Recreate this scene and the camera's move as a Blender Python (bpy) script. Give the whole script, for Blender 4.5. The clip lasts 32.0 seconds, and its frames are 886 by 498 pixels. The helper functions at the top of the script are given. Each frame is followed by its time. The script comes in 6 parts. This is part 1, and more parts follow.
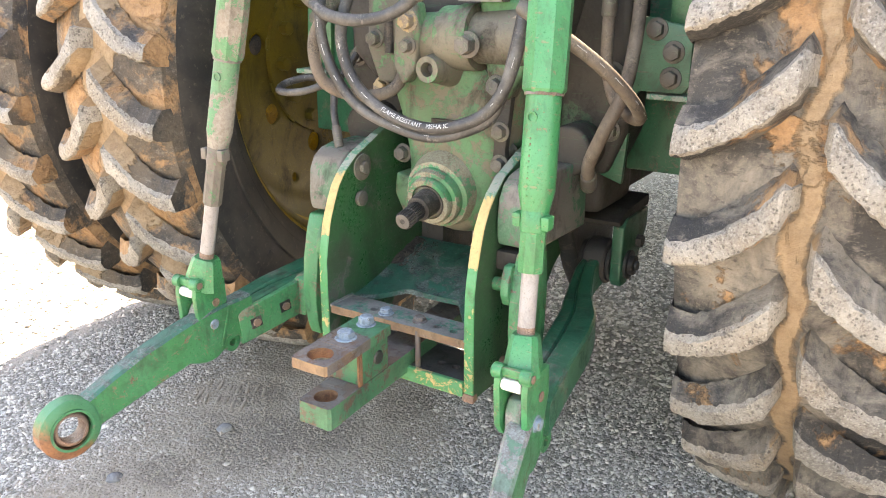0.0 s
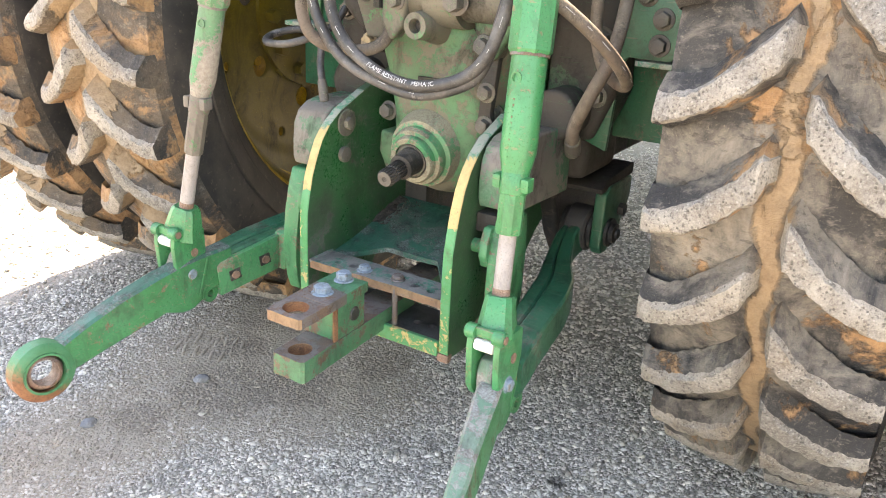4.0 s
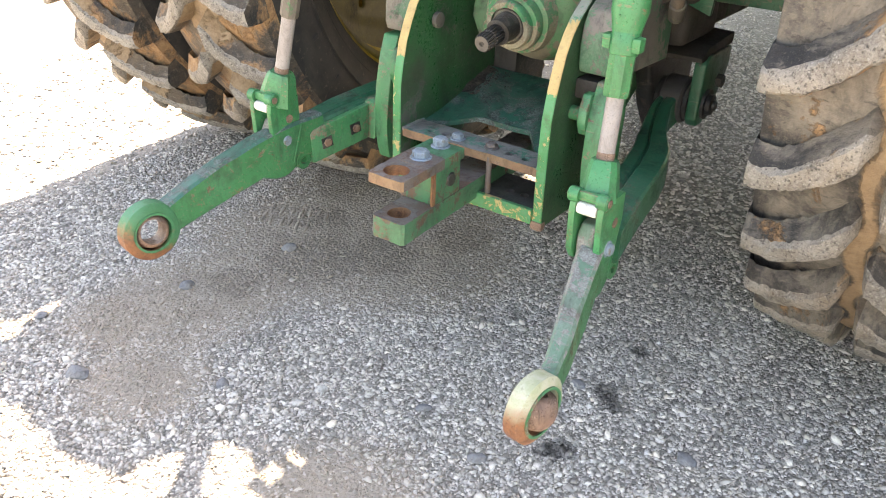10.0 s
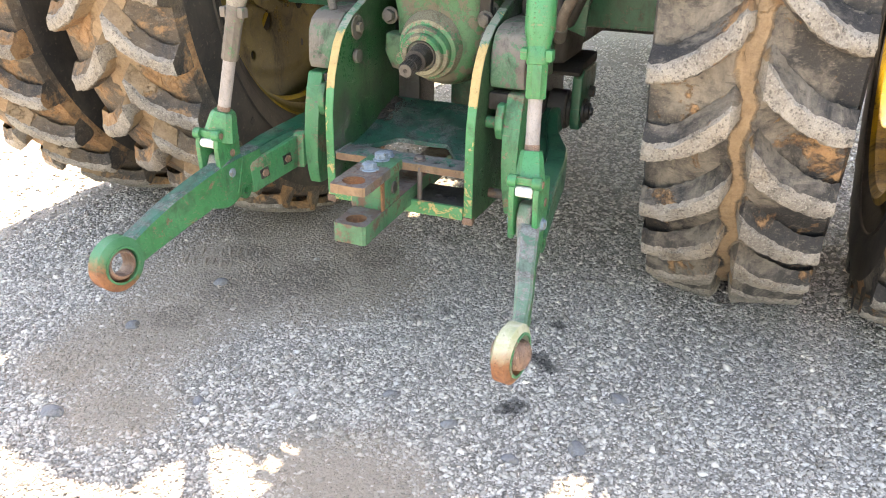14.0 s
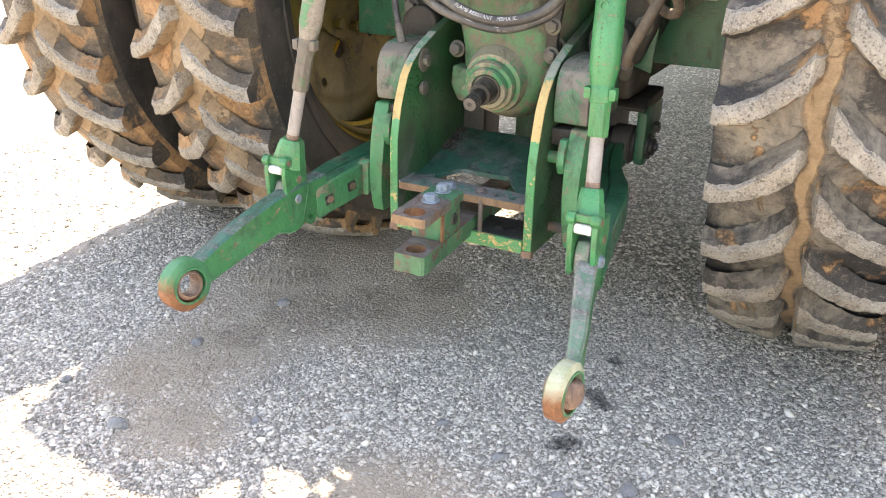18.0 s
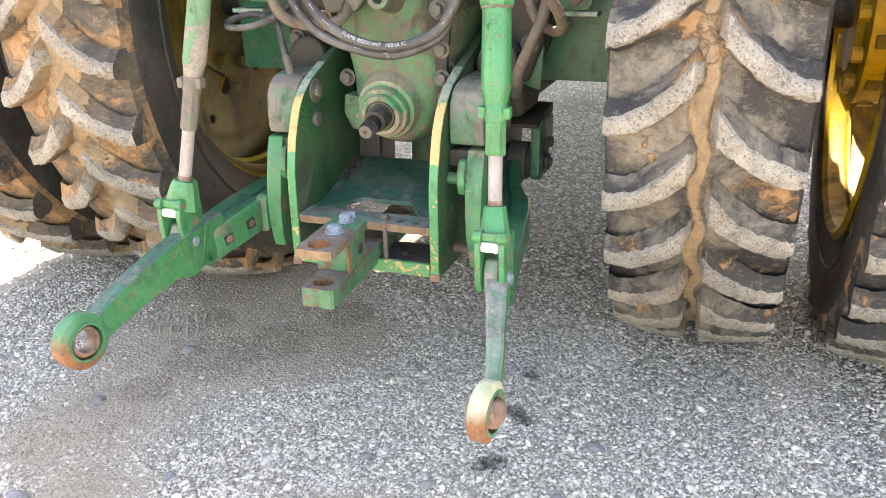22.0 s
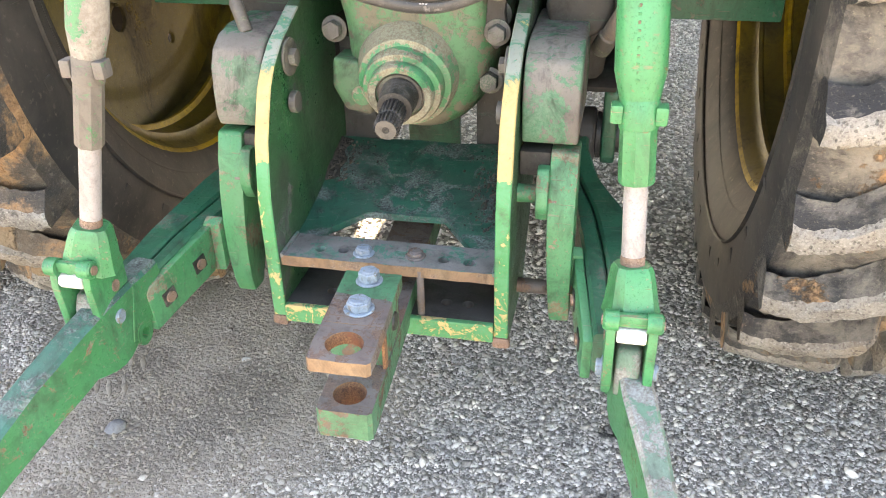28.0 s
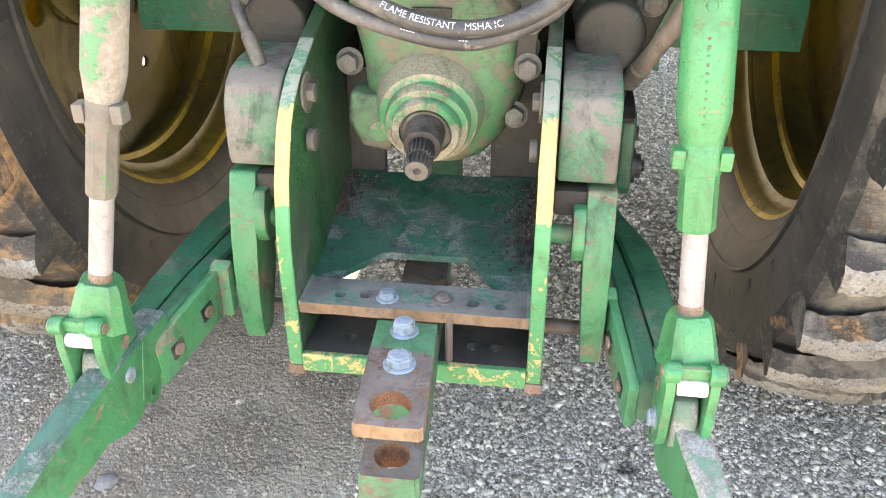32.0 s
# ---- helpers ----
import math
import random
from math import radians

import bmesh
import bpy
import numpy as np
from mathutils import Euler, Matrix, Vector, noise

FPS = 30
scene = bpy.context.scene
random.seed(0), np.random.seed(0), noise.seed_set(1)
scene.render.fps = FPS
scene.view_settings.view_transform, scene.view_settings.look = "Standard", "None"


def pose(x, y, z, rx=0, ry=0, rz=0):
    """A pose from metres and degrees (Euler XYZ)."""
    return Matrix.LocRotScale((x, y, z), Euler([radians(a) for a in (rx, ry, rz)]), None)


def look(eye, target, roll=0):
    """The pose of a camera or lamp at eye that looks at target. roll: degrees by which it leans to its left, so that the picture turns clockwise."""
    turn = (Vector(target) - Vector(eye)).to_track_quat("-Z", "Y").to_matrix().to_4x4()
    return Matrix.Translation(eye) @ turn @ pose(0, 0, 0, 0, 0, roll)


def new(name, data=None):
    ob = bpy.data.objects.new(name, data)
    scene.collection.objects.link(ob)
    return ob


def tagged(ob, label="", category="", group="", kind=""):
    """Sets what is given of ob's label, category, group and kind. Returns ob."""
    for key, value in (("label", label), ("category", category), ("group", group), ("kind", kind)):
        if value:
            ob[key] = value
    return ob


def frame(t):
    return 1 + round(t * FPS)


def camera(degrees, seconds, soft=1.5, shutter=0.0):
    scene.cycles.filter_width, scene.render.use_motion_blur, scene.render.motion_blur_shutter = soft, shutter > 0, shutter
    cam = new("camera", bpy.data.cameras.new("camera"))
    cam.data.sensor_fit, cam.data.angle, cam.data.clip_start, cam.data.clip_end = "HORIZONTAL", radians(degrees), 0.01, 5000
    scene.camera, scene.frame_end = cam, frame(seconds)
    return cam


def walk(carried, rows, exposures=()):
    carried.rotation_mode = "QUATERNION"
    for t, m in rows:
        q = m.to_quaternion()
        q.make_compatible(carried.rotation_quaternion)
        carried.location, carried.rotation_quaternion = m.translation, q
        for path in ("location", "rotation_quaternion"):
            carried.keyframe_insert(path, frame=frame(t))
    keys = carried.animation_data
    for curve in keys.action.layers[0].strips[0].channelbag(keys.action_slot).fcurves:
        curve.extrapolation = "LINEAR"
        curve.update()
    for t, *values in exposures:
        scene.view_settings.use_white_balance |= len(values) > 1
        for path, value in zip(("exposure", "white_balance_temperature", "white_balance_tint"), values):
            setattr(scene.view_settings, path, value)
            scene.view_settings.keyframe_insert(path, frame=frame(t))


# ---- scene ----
cam = camera(56.9, 32.0, soft=1.0)
PATH = [
    (0, (0.967, -1.354, 1.221), (-0.053, 0.242, 0.577), 0.1),
    (0.5, (0.966, -1.353, 1.22), (-0.011, 0.25, 0.531), 0.7),
    (1, (0.972, -1.357, 1.221), (0.016, 0.245, 0.501), 1.2),
    (1.5, (0.971, -1.357, 1.222), (0.03, 0.243, 0.477), 1.4),
    (2, (0.972, -1.358, 1.222), (0.043, 0.249, 0.479), 1.6),
    (2.5, (0.986, -1.366, 1.223), (0.025, 0.221, 0.477), 1.4),
    (4.5, (0.986, -1.341, 1.207), (0.004, 0.247, 0.49), 3.0),
    (5, (0.993, -1.357, 1.212), (0.01, 0.23, 0.495), 3.1),
    (5.5, (0.985, -1.344, 1.197), (0.009, 0.224, 0.43), 3.0),
    (6, (0.99, -1.355, 1.189), (0.0, 0.178, 0.371), 2.6),
    (6.5, (0.971, -1.329, 1.18), (-0.036, 0.175, 0.329), 2.3),
    (7, (0.964, -1.351, 1.18), (-0.048, 0.135, 0.304), 2.2),
    (7.5, (0.953, -1.343, 1.165), (-0.056, 0.144, 0.288), 2.4),
    (8, (0.96, -1.364, 1.175), (-0.053, 0.115, 0.289), 2.3),
    (8.5, (0.95, -1.363, 1.171), (-0.068, 0.107, 0.274), 2.3),
    (9, (0.951, -1.393, 1.182), (-0.083, 0.058, 0.274), 2.1),
    (9.5, (0.933, -1.399, 1.174), (-0.111, 0.022, 0.23), 2.0),
    (10, (0.929, -1.422, 1.162), (-0.083, 0.007, 0.197), 2.3),
    (10.5, (0.93, -1.466, 1.158), (-0.036, -0.004, 0.194), 2.1),
    (11, (0.981, -1.56, 1.143), (0.092, -0.047, 0.183), 1.9),
    (11.5, (0.981, -1.684, 1.152), (0.215, -0.078, 0.24), 0.9),
    (12, (0.873, -1.755, 1.108), (0.101, -0.192, 0.127), -1.3),
    (12.5, (0.858, -1.814, 1.133), (0.13, -0.16, 0.275), 0.7),
    (13, (0.864, -1.812, 1.145), (0.159, -0.121, 0.341), 1.1),
    (13.5, (0.857, -1.796, 1.143), (0.164, -0.11, 0.319), 1.0),
    (15.5, (0.861, -1.824, 1.142), (0.094, -0.162, 0.338), 1.2),
    (16, (0.873, -1.802, 1.16), (0.083, -0.142, 0.371), 0.8),
    (16.5, (0.874, -1.777, 1.17), (0.062, -0.116, 0.408), 0.5),
    (17, (0.873, -1.792, 1.179), (0.037, -0.136, 0.431), 0.3),
    (17.5, (0.874, -1.794, 1.177), (0.026, -0.151, 0.415), 0.6),
    (18, (0.871, -1.8, 1.177), (0.021, -0.167, 0.395), 1.2),
    (18.5, (0.857, -1.792, 1.164), (0.038, -0.196, 0.28), 1.7),
    (19, (0.851, -1.789, 1.166), (0.033, -0.156, 0.351), 2.3),
    (19.5, (0.852, -1.79, 1.17), (0.052, -0.14, 0.372), 2.2),
    (20, (0.847, -1.785, 1.162), (0.078, -0.13, 0.343), 2.1),
    (20.5, (0.842, -1.785, 1.158), (0.091, -0.111, 0.36), 1.9),
    (21, (0.837, -1.775, 1.157), (0.111, -0.079, 0.385), 1.4),
    (21.5, (0.842, -1.776, 1.165), (0.158, -0.056, 0.408), 0.4),
    (22, (0.853, -1.791, 1.173), (0.212, -0.04, 0.449), -1.0),
    (22.5, (0.872, -1.717, 1.187), (0.295, 0.066, 0.486), -3.1),
    (23, (0.881, -1.634, 1.226), (0.307, 0.162, 0.559), -5.1),
    (23.5, (0.832, -1.565, 1.208), (0.173, 0.187, 0.503), -4.2),
    (24, (0.739, -1.519, 1.207), (0.036, 0.204, 0.474), -2.8),
    (24.5, (0.62, -1.5, 1.194), (-0.131, 0.192, 0.436), -1.4),
    (25, (0.586, -1.383, 1.179), (-0.246, 0.255, 0.388), -0.8),
    (25.5, (0.534, -1.29, 1.16), (-0.2, 0.341, 0.265), -1.6),
    (27.5, (0.346, -1.167, 1.182), (-0.09, 0.508, 0.181), -2.1),
    (28, (0.334, -1.124, 1.178), (-0.041, 0.569, 0.182), -1.3),
    (28.5, (0.245, -1.079, 1.186), (-0.041, 0.629, 0.187), -0.5),
    (29, (0.194, -1.068, 1.176), (-0.036, 0.646, 0.171), -0.3),
    (29.5, (0.19, -1.067, 1.175), (0.023, 0.633, 0.134), 0.1),
    (30, (0.202, -1.083, 1.175), (0.061, 0.622, 0.14), 0.2),
    (30.5, (0.198, -1.089, 1.169), (0.035, 0.606, 0.119), -0.1),
    (31, (0.193, -1.071, 1.179), (0.005, 0.642, 0.163), -0.0),
    (31.5, (0.196, -1.064, 1.198), (-0.033, 0.665, 0.219), -0.2),
    (32, (0.185, -1.065, 1.198), (-0.053, 0.66, 0.215), -0.1),
]
walk(cam, [(t, look(eye, target, roll)) for t, eye, target, roll in PATH], [(0, 3.08, 9000, 18), (1, 3.18, 9000, 18), (5, 3.03, 9000, 18), (9, 2.88, 9000, 18), (12, 2.64, 9000, 18), (13, 2.87, 9000, 18), (19, 2.78, 9000, 18), (22, 3.06, 9000, 18), (23, 3.23, 9000, 18), (25, 3.09, 9000, 18), (28, 3.36, 9000, 18), (32, 3.47, 9000, 18)])

# ---- world, sun, exposure ----
world = bpy.data.worlds.new("world")
scene.world = world
world.use_nodes = True
wn = world.node_tree
sky = wn.nodes.new("ShaderNodeTexSky")
sky.sky_type = "NISHITA"
sky.sun_disc = False
SUN = Vector((-0.20, 0.58, 1.0)).normalized()
sky.sun_elevation = math.asin(SUN.z)
sky.sun_rotation = math.atan2(SUN.x, SUN.y)
wn.links.new(sky.outputs[0], wn.nodes["Background"].inputs[0])
wn.nodes["Background"].inputs[1].default_value = 0.15
sun = new("sun", bpy.data.lights.new("sun", "SUN"))
sun.data.energy, sun.data.angle, sun.data.color = 5.0, radians(0.53), (1.0, 0.95, 0.87)
sun.matrix_world = look(SUN * 30, (0, 0, 0))

# ---- materials ----


def nodes_of(name):
    m = bpy.data.materials.new(name)
    m.use_nodes = True
    nt = m.node_tree
    return m, nt, nt.nodes["Principled BSDF"]


def noise_tex(nt, scale, detail=6.0, rough=0.6, coord=None, distort=0.0):
    n = nt.nodes.new("ShaderNodeTexNoise")
    n.inputs["Scale"].default_value = scale
    n.inputs["Detail"].default_value = detail
    n.inputs["Roughness"].default_value = rough
    n.inputs["Distortion"].default_value = distort
    if coord is not None:
        nt.links.new(coord, n.inputs["Vector"])
    return n.outputs["Fac"]


def ramp(nt, fac, lo, hi, a=0.0, b=1.0):
    r = nt.nodes.new("ShaderNodeMapRange")
    r.inputs["From Min"].default_value, r.inputs["From Max"].default_value = lo, hi
    r.inputs["To Min"].default_value, r.inputs["To Max"].default_value = a, b
    nt.links.new(fac, r.inputs["Value"])
    return r.outputs["Result"]


def mix(nt, fac, a, b):
    m = nt.nodes.new("ShaderNodeMix")
    m.data_type = "RGBA"
    if isinstance(fac, float):
        m.inputs[0].default_value = fac
    else:
        nt.links.new(fac, m.inputs[0])
    for k, v in ((6, a), (7, b)):
        if isinstance(v, tuple):
            m.inputs[k].default_value = (*v, 1)
        else:
            nt.links.new(v, m.inputs[k])
    return m.outputs[2]


def math_node(nt, op, a, b):
    m = nt.nodes.new("ShaderNodeMath")
    m.operation = op
    for k, v in ((0, a), (1, b)):
        if isinstance(v, (int, float)):
            m.inputs[k].default_value = v
        else:
            nt.links.new(v, m.inputs[k])
    return m.outputs[0]


def bump(nt, bsdf, height, strength, distance=0.002):
    b = nt.nodes.new("ShaderNodeBump")
    b.inputs["Strength"].default_value = strength
    b.inputs["Distance"].default_value = distance
    nt.links.new(height, b.inputs["Height"])
    nt.links.new(b.outputs[0], bsdf.inputs["Normal"])


def coords(nt):
    return nt.nodes.new("ShaderNodeTexCoord").outputs["Object"]


def stretched(nt, c, turn, size):
    """Coordinates turned and stretched, for scratches and runs."""
    m = nt.nodes.new("ShaderNodeMapping")
    m.inputs["Rotation"].default_value = [radians(k) for k in turn]
    m.inputs["Scale"].default_value = size
    nt.links.new(c, m.inputs["Vector"])
    return m.outputs[0]


def worn(name, base, base2, worn1, worn2, wear=0.5, edge=0.5, scale=9.0, rough=0.45, metal_wear=0.0, dust=0.25, dustcol=(0.25, 0.21, 0.16), grime=0.55, scratch=0.5):
    """Painted iron: paint of two tones, chips down to metal or rust, wear along the edges, scratches, grime and dust in patches."""
    m, nt, b = nodes_of(name)
    c = coords(nt)
    tone = noise_tex(nt, scale * 0.6, 4.0, 0.5, c)
    col = mix(nt, ramp(nt, tone, 0.35, 0.65), base, base2)
    big = noise_tex(nt, scale, 8.0, 0.68, c, 0.4)
    mid = noise_tex(nt, scale * 5, 7.0, 0.7, c, 0.3)
    fine = noise_tex(nt, scale * 17, 6.0, 0.75, c)
    dark = tuple(k * 0.45 for k in base)
    col = mix(nt, ramp(nt, fine, 0.48, 0.34, 0.0, 0.6), col, dark)
    geo = nt.nodes.new("ShaderNodeNewGeometry")
    pt = ramp(nt, geo.outputs["Pointiness"], 0.50, 0.56)
    chips = math_node(nt, "ADD", math_node(nt, "MULTIPLY", big, 0.62), math_node(nt, "MULTIPLY", fine, 0.16))
    chips = math_node(nt, "ADD", chips, math_node(nt, "MULTIPLY", mid, 0.22))
    chips = math_node(nt, "ADD", chips, math_node(nt, "MULTIPLY", pt, edge * 0.09))
    mask = ramp(nt, chips, 0.69 - wear * 0.36, 0.705 - wear * 0.36)
    small = ramp(nt, mid, 0.675, 0.69, 0.0, min(1.0, 0.3 + wear * 1.5))
    line = noise_tex(nt, 1.0, 3.0, 0.6, stretched(nt, c, (25, 40, 15), (14, 150, 150)))
    line2 = noise_tex(nt, 1.0, 3.0, 0.6, stretched(nt, c, (-50, 10, 70), (170, 18, 170)))
    lines = math_node(nt, "MAXIMUM", ramp(nt, line, 0.63, 0.67), ramp(nt, line2, 0.65, 0.69))
    mask = math_node(nt, "MAXIMUM", mask, math_node(nt, "MAXIMUM", small, math_node(nt, "MULTIPLY", lines, scratch)))
    under = mix(nt, ramp(nt, fine, 0.4, 0.6), worn1, worn2)
    col = mix(nt, mask, col, under)
    dmask = ramp(nt, math_node(nt, "ADD", math_node(nt, "MULTIPLY", noise_tex(nt, scale * 0.45, 6.0, 0.66, c), 0.8), math_node(nt, "MULTIPLY", mid, 0.2)), 0.46, 0.66, 0.0, min(0.92, dust * 1.7))
    col = mix(nt, dmask, col, dustcol)
    g = noise_tex(nt, scale * 1.5, 9.0, 0.72, stretched(nt, c, (0, 0, 0), (1.0, 1.0, 0.55)), 0.5)
    gmask = math_node(nt, "MULTIPLY", ramp(nt, g, 0.49, 0.66, 0.0, grime), ramp(nt, fine, 0.3, 0.55, 0.5, 1.0))
    col = mix(nt, gmask, col, (0.020, 0.017, 0.014))
    nt.links.new(col, b.inputs["Base Color"])
    r = math_node(nt, "ADD", math_node(nt, "MULTIPLY", mask, 0.25), rough)
    r = math_node(nt, "ADD", r, math_node(nt, "MULTIPLY", math_node(nt, "MAXIMUM", dmask, gmask), 0.35))
    r = math_node(nt, "ADD", r, ramp(nt, fine, 0.3, 0.7, -0.1, 0.12))
    nt.links.new(r, b.inputs["Roughness"])
    if metal_wear:
        nt.links.new(math_node(nt, "MULTIPLY", mask, metal_wear), b.inputs["Metallic"])
    h = math_node(nt, "SUBTRACT", math_node(nt, "ADD", math_node(nt, "MULTIPLY", fine, 0.7), math_node(nt, "MULTIPLY", mid, 0.6)), mask)
    bump(nt, b, h, 0.45, 0.0013)
    return m


GREEN, GREEN2 = (0.022, 0.112, 0.044), (0.035, 0.152, 0.071)
M_green = worn("green_paint", GREEN, GREEN2, (0.15, 0.17, 0.12), (0.09, 0.17, 0.10), wear=0.22, edge=0.4, scale=11, dust=0.1, dustcol=(0.115, 0.150, 0.096), rough=0.34, scratch=0.7, grime=0.5)
M_green_bright = worn("fresh_green_paint", (0.024, 0.186, 0.066), (0.033, 0.228, 0.091), (0.17, 0.20, 0.12), (0.24, 0.13, 0.07), wear=0.15, edge=0.5, scale=14, dust=0.1, rough=0.32, dustcol=(0.115, 0.150, 0.096), grime=0.55, scratch=0.7)
M_green_dark = worn("scuffed_dark_green_paint", (0.012, 0.087, 0.055), (0.017, 0.110, 0.073), (0.15, 0.21, 0.18), (0.05, 0.055, 0.05), wear=0.5, edge=0.0, scale=17, rough=0.36, dust=0.2, dustcol=(0.085, 0.085, 0.075), grime=0.6, scratch=0.7)
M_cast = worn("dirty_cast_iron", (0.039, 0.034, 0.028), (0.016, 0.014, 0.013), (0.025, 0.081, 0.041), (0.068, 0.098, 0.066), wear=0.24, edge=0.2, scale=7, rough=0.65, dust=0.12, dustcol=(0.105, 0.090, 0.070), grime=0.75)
M_cast_green = worn("flaking_green_casting", (0.020, 0.135, 0.046), (0.060, 0.171, 0.081), (0.128, 0.119, 0.083), (0.145, 0.133, 0.093), wear=0.50, edge=0.3, scale=8, rough=0.5, dust=0.3, dustcol=(0.125, 0.112, 0.082), grime=0.85, scratch=0.7)
M_block = worn("weathered_primer", (0.184, 0.171, 0.146), (0.113, 0.095, 0.083), (0.032, 0.135, 0.068), (0.090, 0.189, 0.117), wear=0.43, edge=0.2, scale=12, rough=0.55, dust=0.2, dustcol=(0.24, 0.21, 0.18), grime=0.75)


def edge_paint():
    """Yellow edge paint: whole at mid height, chipped to green below and to bluish green at the top."""
    m, nt, b = nodes_of("flaking_yellow_edge_paint")
    c = coords(nt)
    sep = nt.nodes.new("ShaderNodeSeparateXYZ")
    nt.links.new(c, sep.inputs[0])
    z = sep.outputs["Z"]
    big = noise_tex(nt, 30, 8.0, 0.72, c, 0.6)
    fine = noise_tex(nt, 190, 5.0, 0.75, c)
    geo = nt.nodes.new("ShaderNodeNewGeometry")
    pt = ramp(nt, geo.outputs["Pointiness"], 0.50, 0.56, 0.015, -0.055)
    n = math_node(nt, "ADD", math_node(nt, "MULTIPLY", big, 0.8), math_node(nt, "MULTIPLY", fine, 0.2))
    n = math_node(nt, "ADD", n, pt)
    low = ramp(nt, z, 0.645, 0.665, 0.125, -0.13)
    foot = ramp(nt, z, 0.50, 0.46, 0.0, -0.045)
    high = ramp(nt, z, 0.765, 0.80, 0.0, 0.28)
    n = math_node(nt, "ADD", math_node(nt, "ADD", n, foot), math_node(nt, "ADD", low, high))
    mask = ramp(nt, n, 0.49, 0.50)
    green = mix(nt, ramp(nt, big, 0.44, 0.6), (0.028, 0.215, 0.070), (0.055, 0.25, 0.11))
    pale = mix(nt, ramp(nt, big, 0.46, 0.5), (0.07, 0.22, 0.14), (0.26, 0.285, 0.235))
    green = mix(nt, ramp(nt, z, 0.77, 0.80), green, pale)
    cream = mix(nt, ramp(nt, big, 0.35, 0.65), (0.52, 0.385, 0.165), (0.41, 0.29, 0.115))
    cream = mix(nt, ramp(nt, fine, 0.5, 0.3, 0.0, 0.6), cream, (0.32, 0.24, 0.12))
    col = mix(nt, mask, cream, green)
    col = mix(nt, ramp(nt, fine, 0.60, 0.66, 0.0, 0.8), col, (0.17, 0.11, 0.065))
    g = noise_tex(nt, 20, 8.0, 0.7, c)
    col = mix(nt, ramp(nt, g, 0.56, 0.68, 0.0, 0.6), col, (0.05, 0.04, 0.03))
    nt.links.new(col, b.inputs["Base Color"])
    b.inputs["Roughness"].default_value = 0.5
    bump(nt, b, math_node(nt, "SUBTRACT", fine, mask), 0.5, 0.0012)
    return m


M_edge = edge_paint()
M_rust = worn("rusty_steel", (0.165, 0.143, 0.130), (0.112, 0.088, 0.078), (0.19, 0.115, 0.072), (0.10, 0.068, 0.056), wear=0.38, edge=0.5, scale=22, rough=0.45, dust=0.22, dustcol=(0.21, 0.188, 0.17), scratch=0.7)
M_orange_rust = worn("orange_rust", (0.22, 0.082, 0.036), (0.15, 0.052, 0.024), (0.30, 0.145, 0.065), (0.10, 0.045, 0.025), wear=0.5, scale=26, rough=0.8, dust=0.1)
M_green_rust = worn("rusted_green_paint", (0.035, 0.158, 0.071), (0.054, 0.205, 0.105), (0.17, 0.075, 0.035), (0.13, 0.10, 0.08), wear=0.34, edge=0.4, scale=10, dust=0.1)
M_grey_steel = worn("dirty_grey_steel", (0.13, 0.125, 0.12), (0.17, 0.16, 0.15), (0.03, 0.13, 0.07), (0.10, 0.07, 0.05), wear=0.34, edge=0.3, scale=13, rough=0.5, dust=0.3)
M_zinc = worn("zinc_plated_steel", (0.20, 0.262, 0.315), (0.25, 0.31, 0.36), (0.15, 0.14, 0.12), (0.18, 0.16, 0.13), wear=0.28, scale=40, rough=0.32, dust=0.15, dustcol=(0.14, 0.125, 0.10))
M_dark = worn("oily_black_steel", (0.014, 0.0135, 0.013), (0.028, 0.026, 0.024), (0.09, 0.08, 0.07), (0.06, 0.05, 0.04), wear=0.35, scale=15, rough=0.4, dust=0.15, dustcol=(0.1, 0.09, 0.075))
M_yellow = worn("yellow_wheel_paint", (0.56, 0.37, 0.014), (0.47, 0.29, 0.012), (0.13, 0.085, 0.03), (0.08, 0.058, 0.028), wear=0.3, edge=0.1, scale=6, rough=0.4, dust=0.42, dustcol=(0.11, 0.078, 0.028), grime=0.8)
M_chrome = worn("dusty_chrome_rod", (0.27, 0.245, 0.23), (0.31, 0.285, 0.27), (0.22, 0.175, 0.145), (0.33, 0.30, 0.28), wear=0.25, edge=0, scale=18, rough=0.35, dust=0.25, dustcol=(0.33, 0.30, 0.275), grime=0.4)
M_white = worn("white_nylon", (0.75, 0.73, 0.68), (0.68, 0.66, 0.6), (0.4, 0.35, 0.3), (0.5, 0.45, 0.4), wear=0.2, scale=20, dust=0.1)
M_hose = worn("dusty_hose_rubber", (0.030, 0.030, 0.031), (0.05, 0.048, 0.046), (0.17, 0.16, 0.145), (0.12, 0.11, 0.10), wear=0.36, edge=0.0, scale=18, rough=0.42, dust=0.35, dustcol=(0.21, 0.195, 0.175))


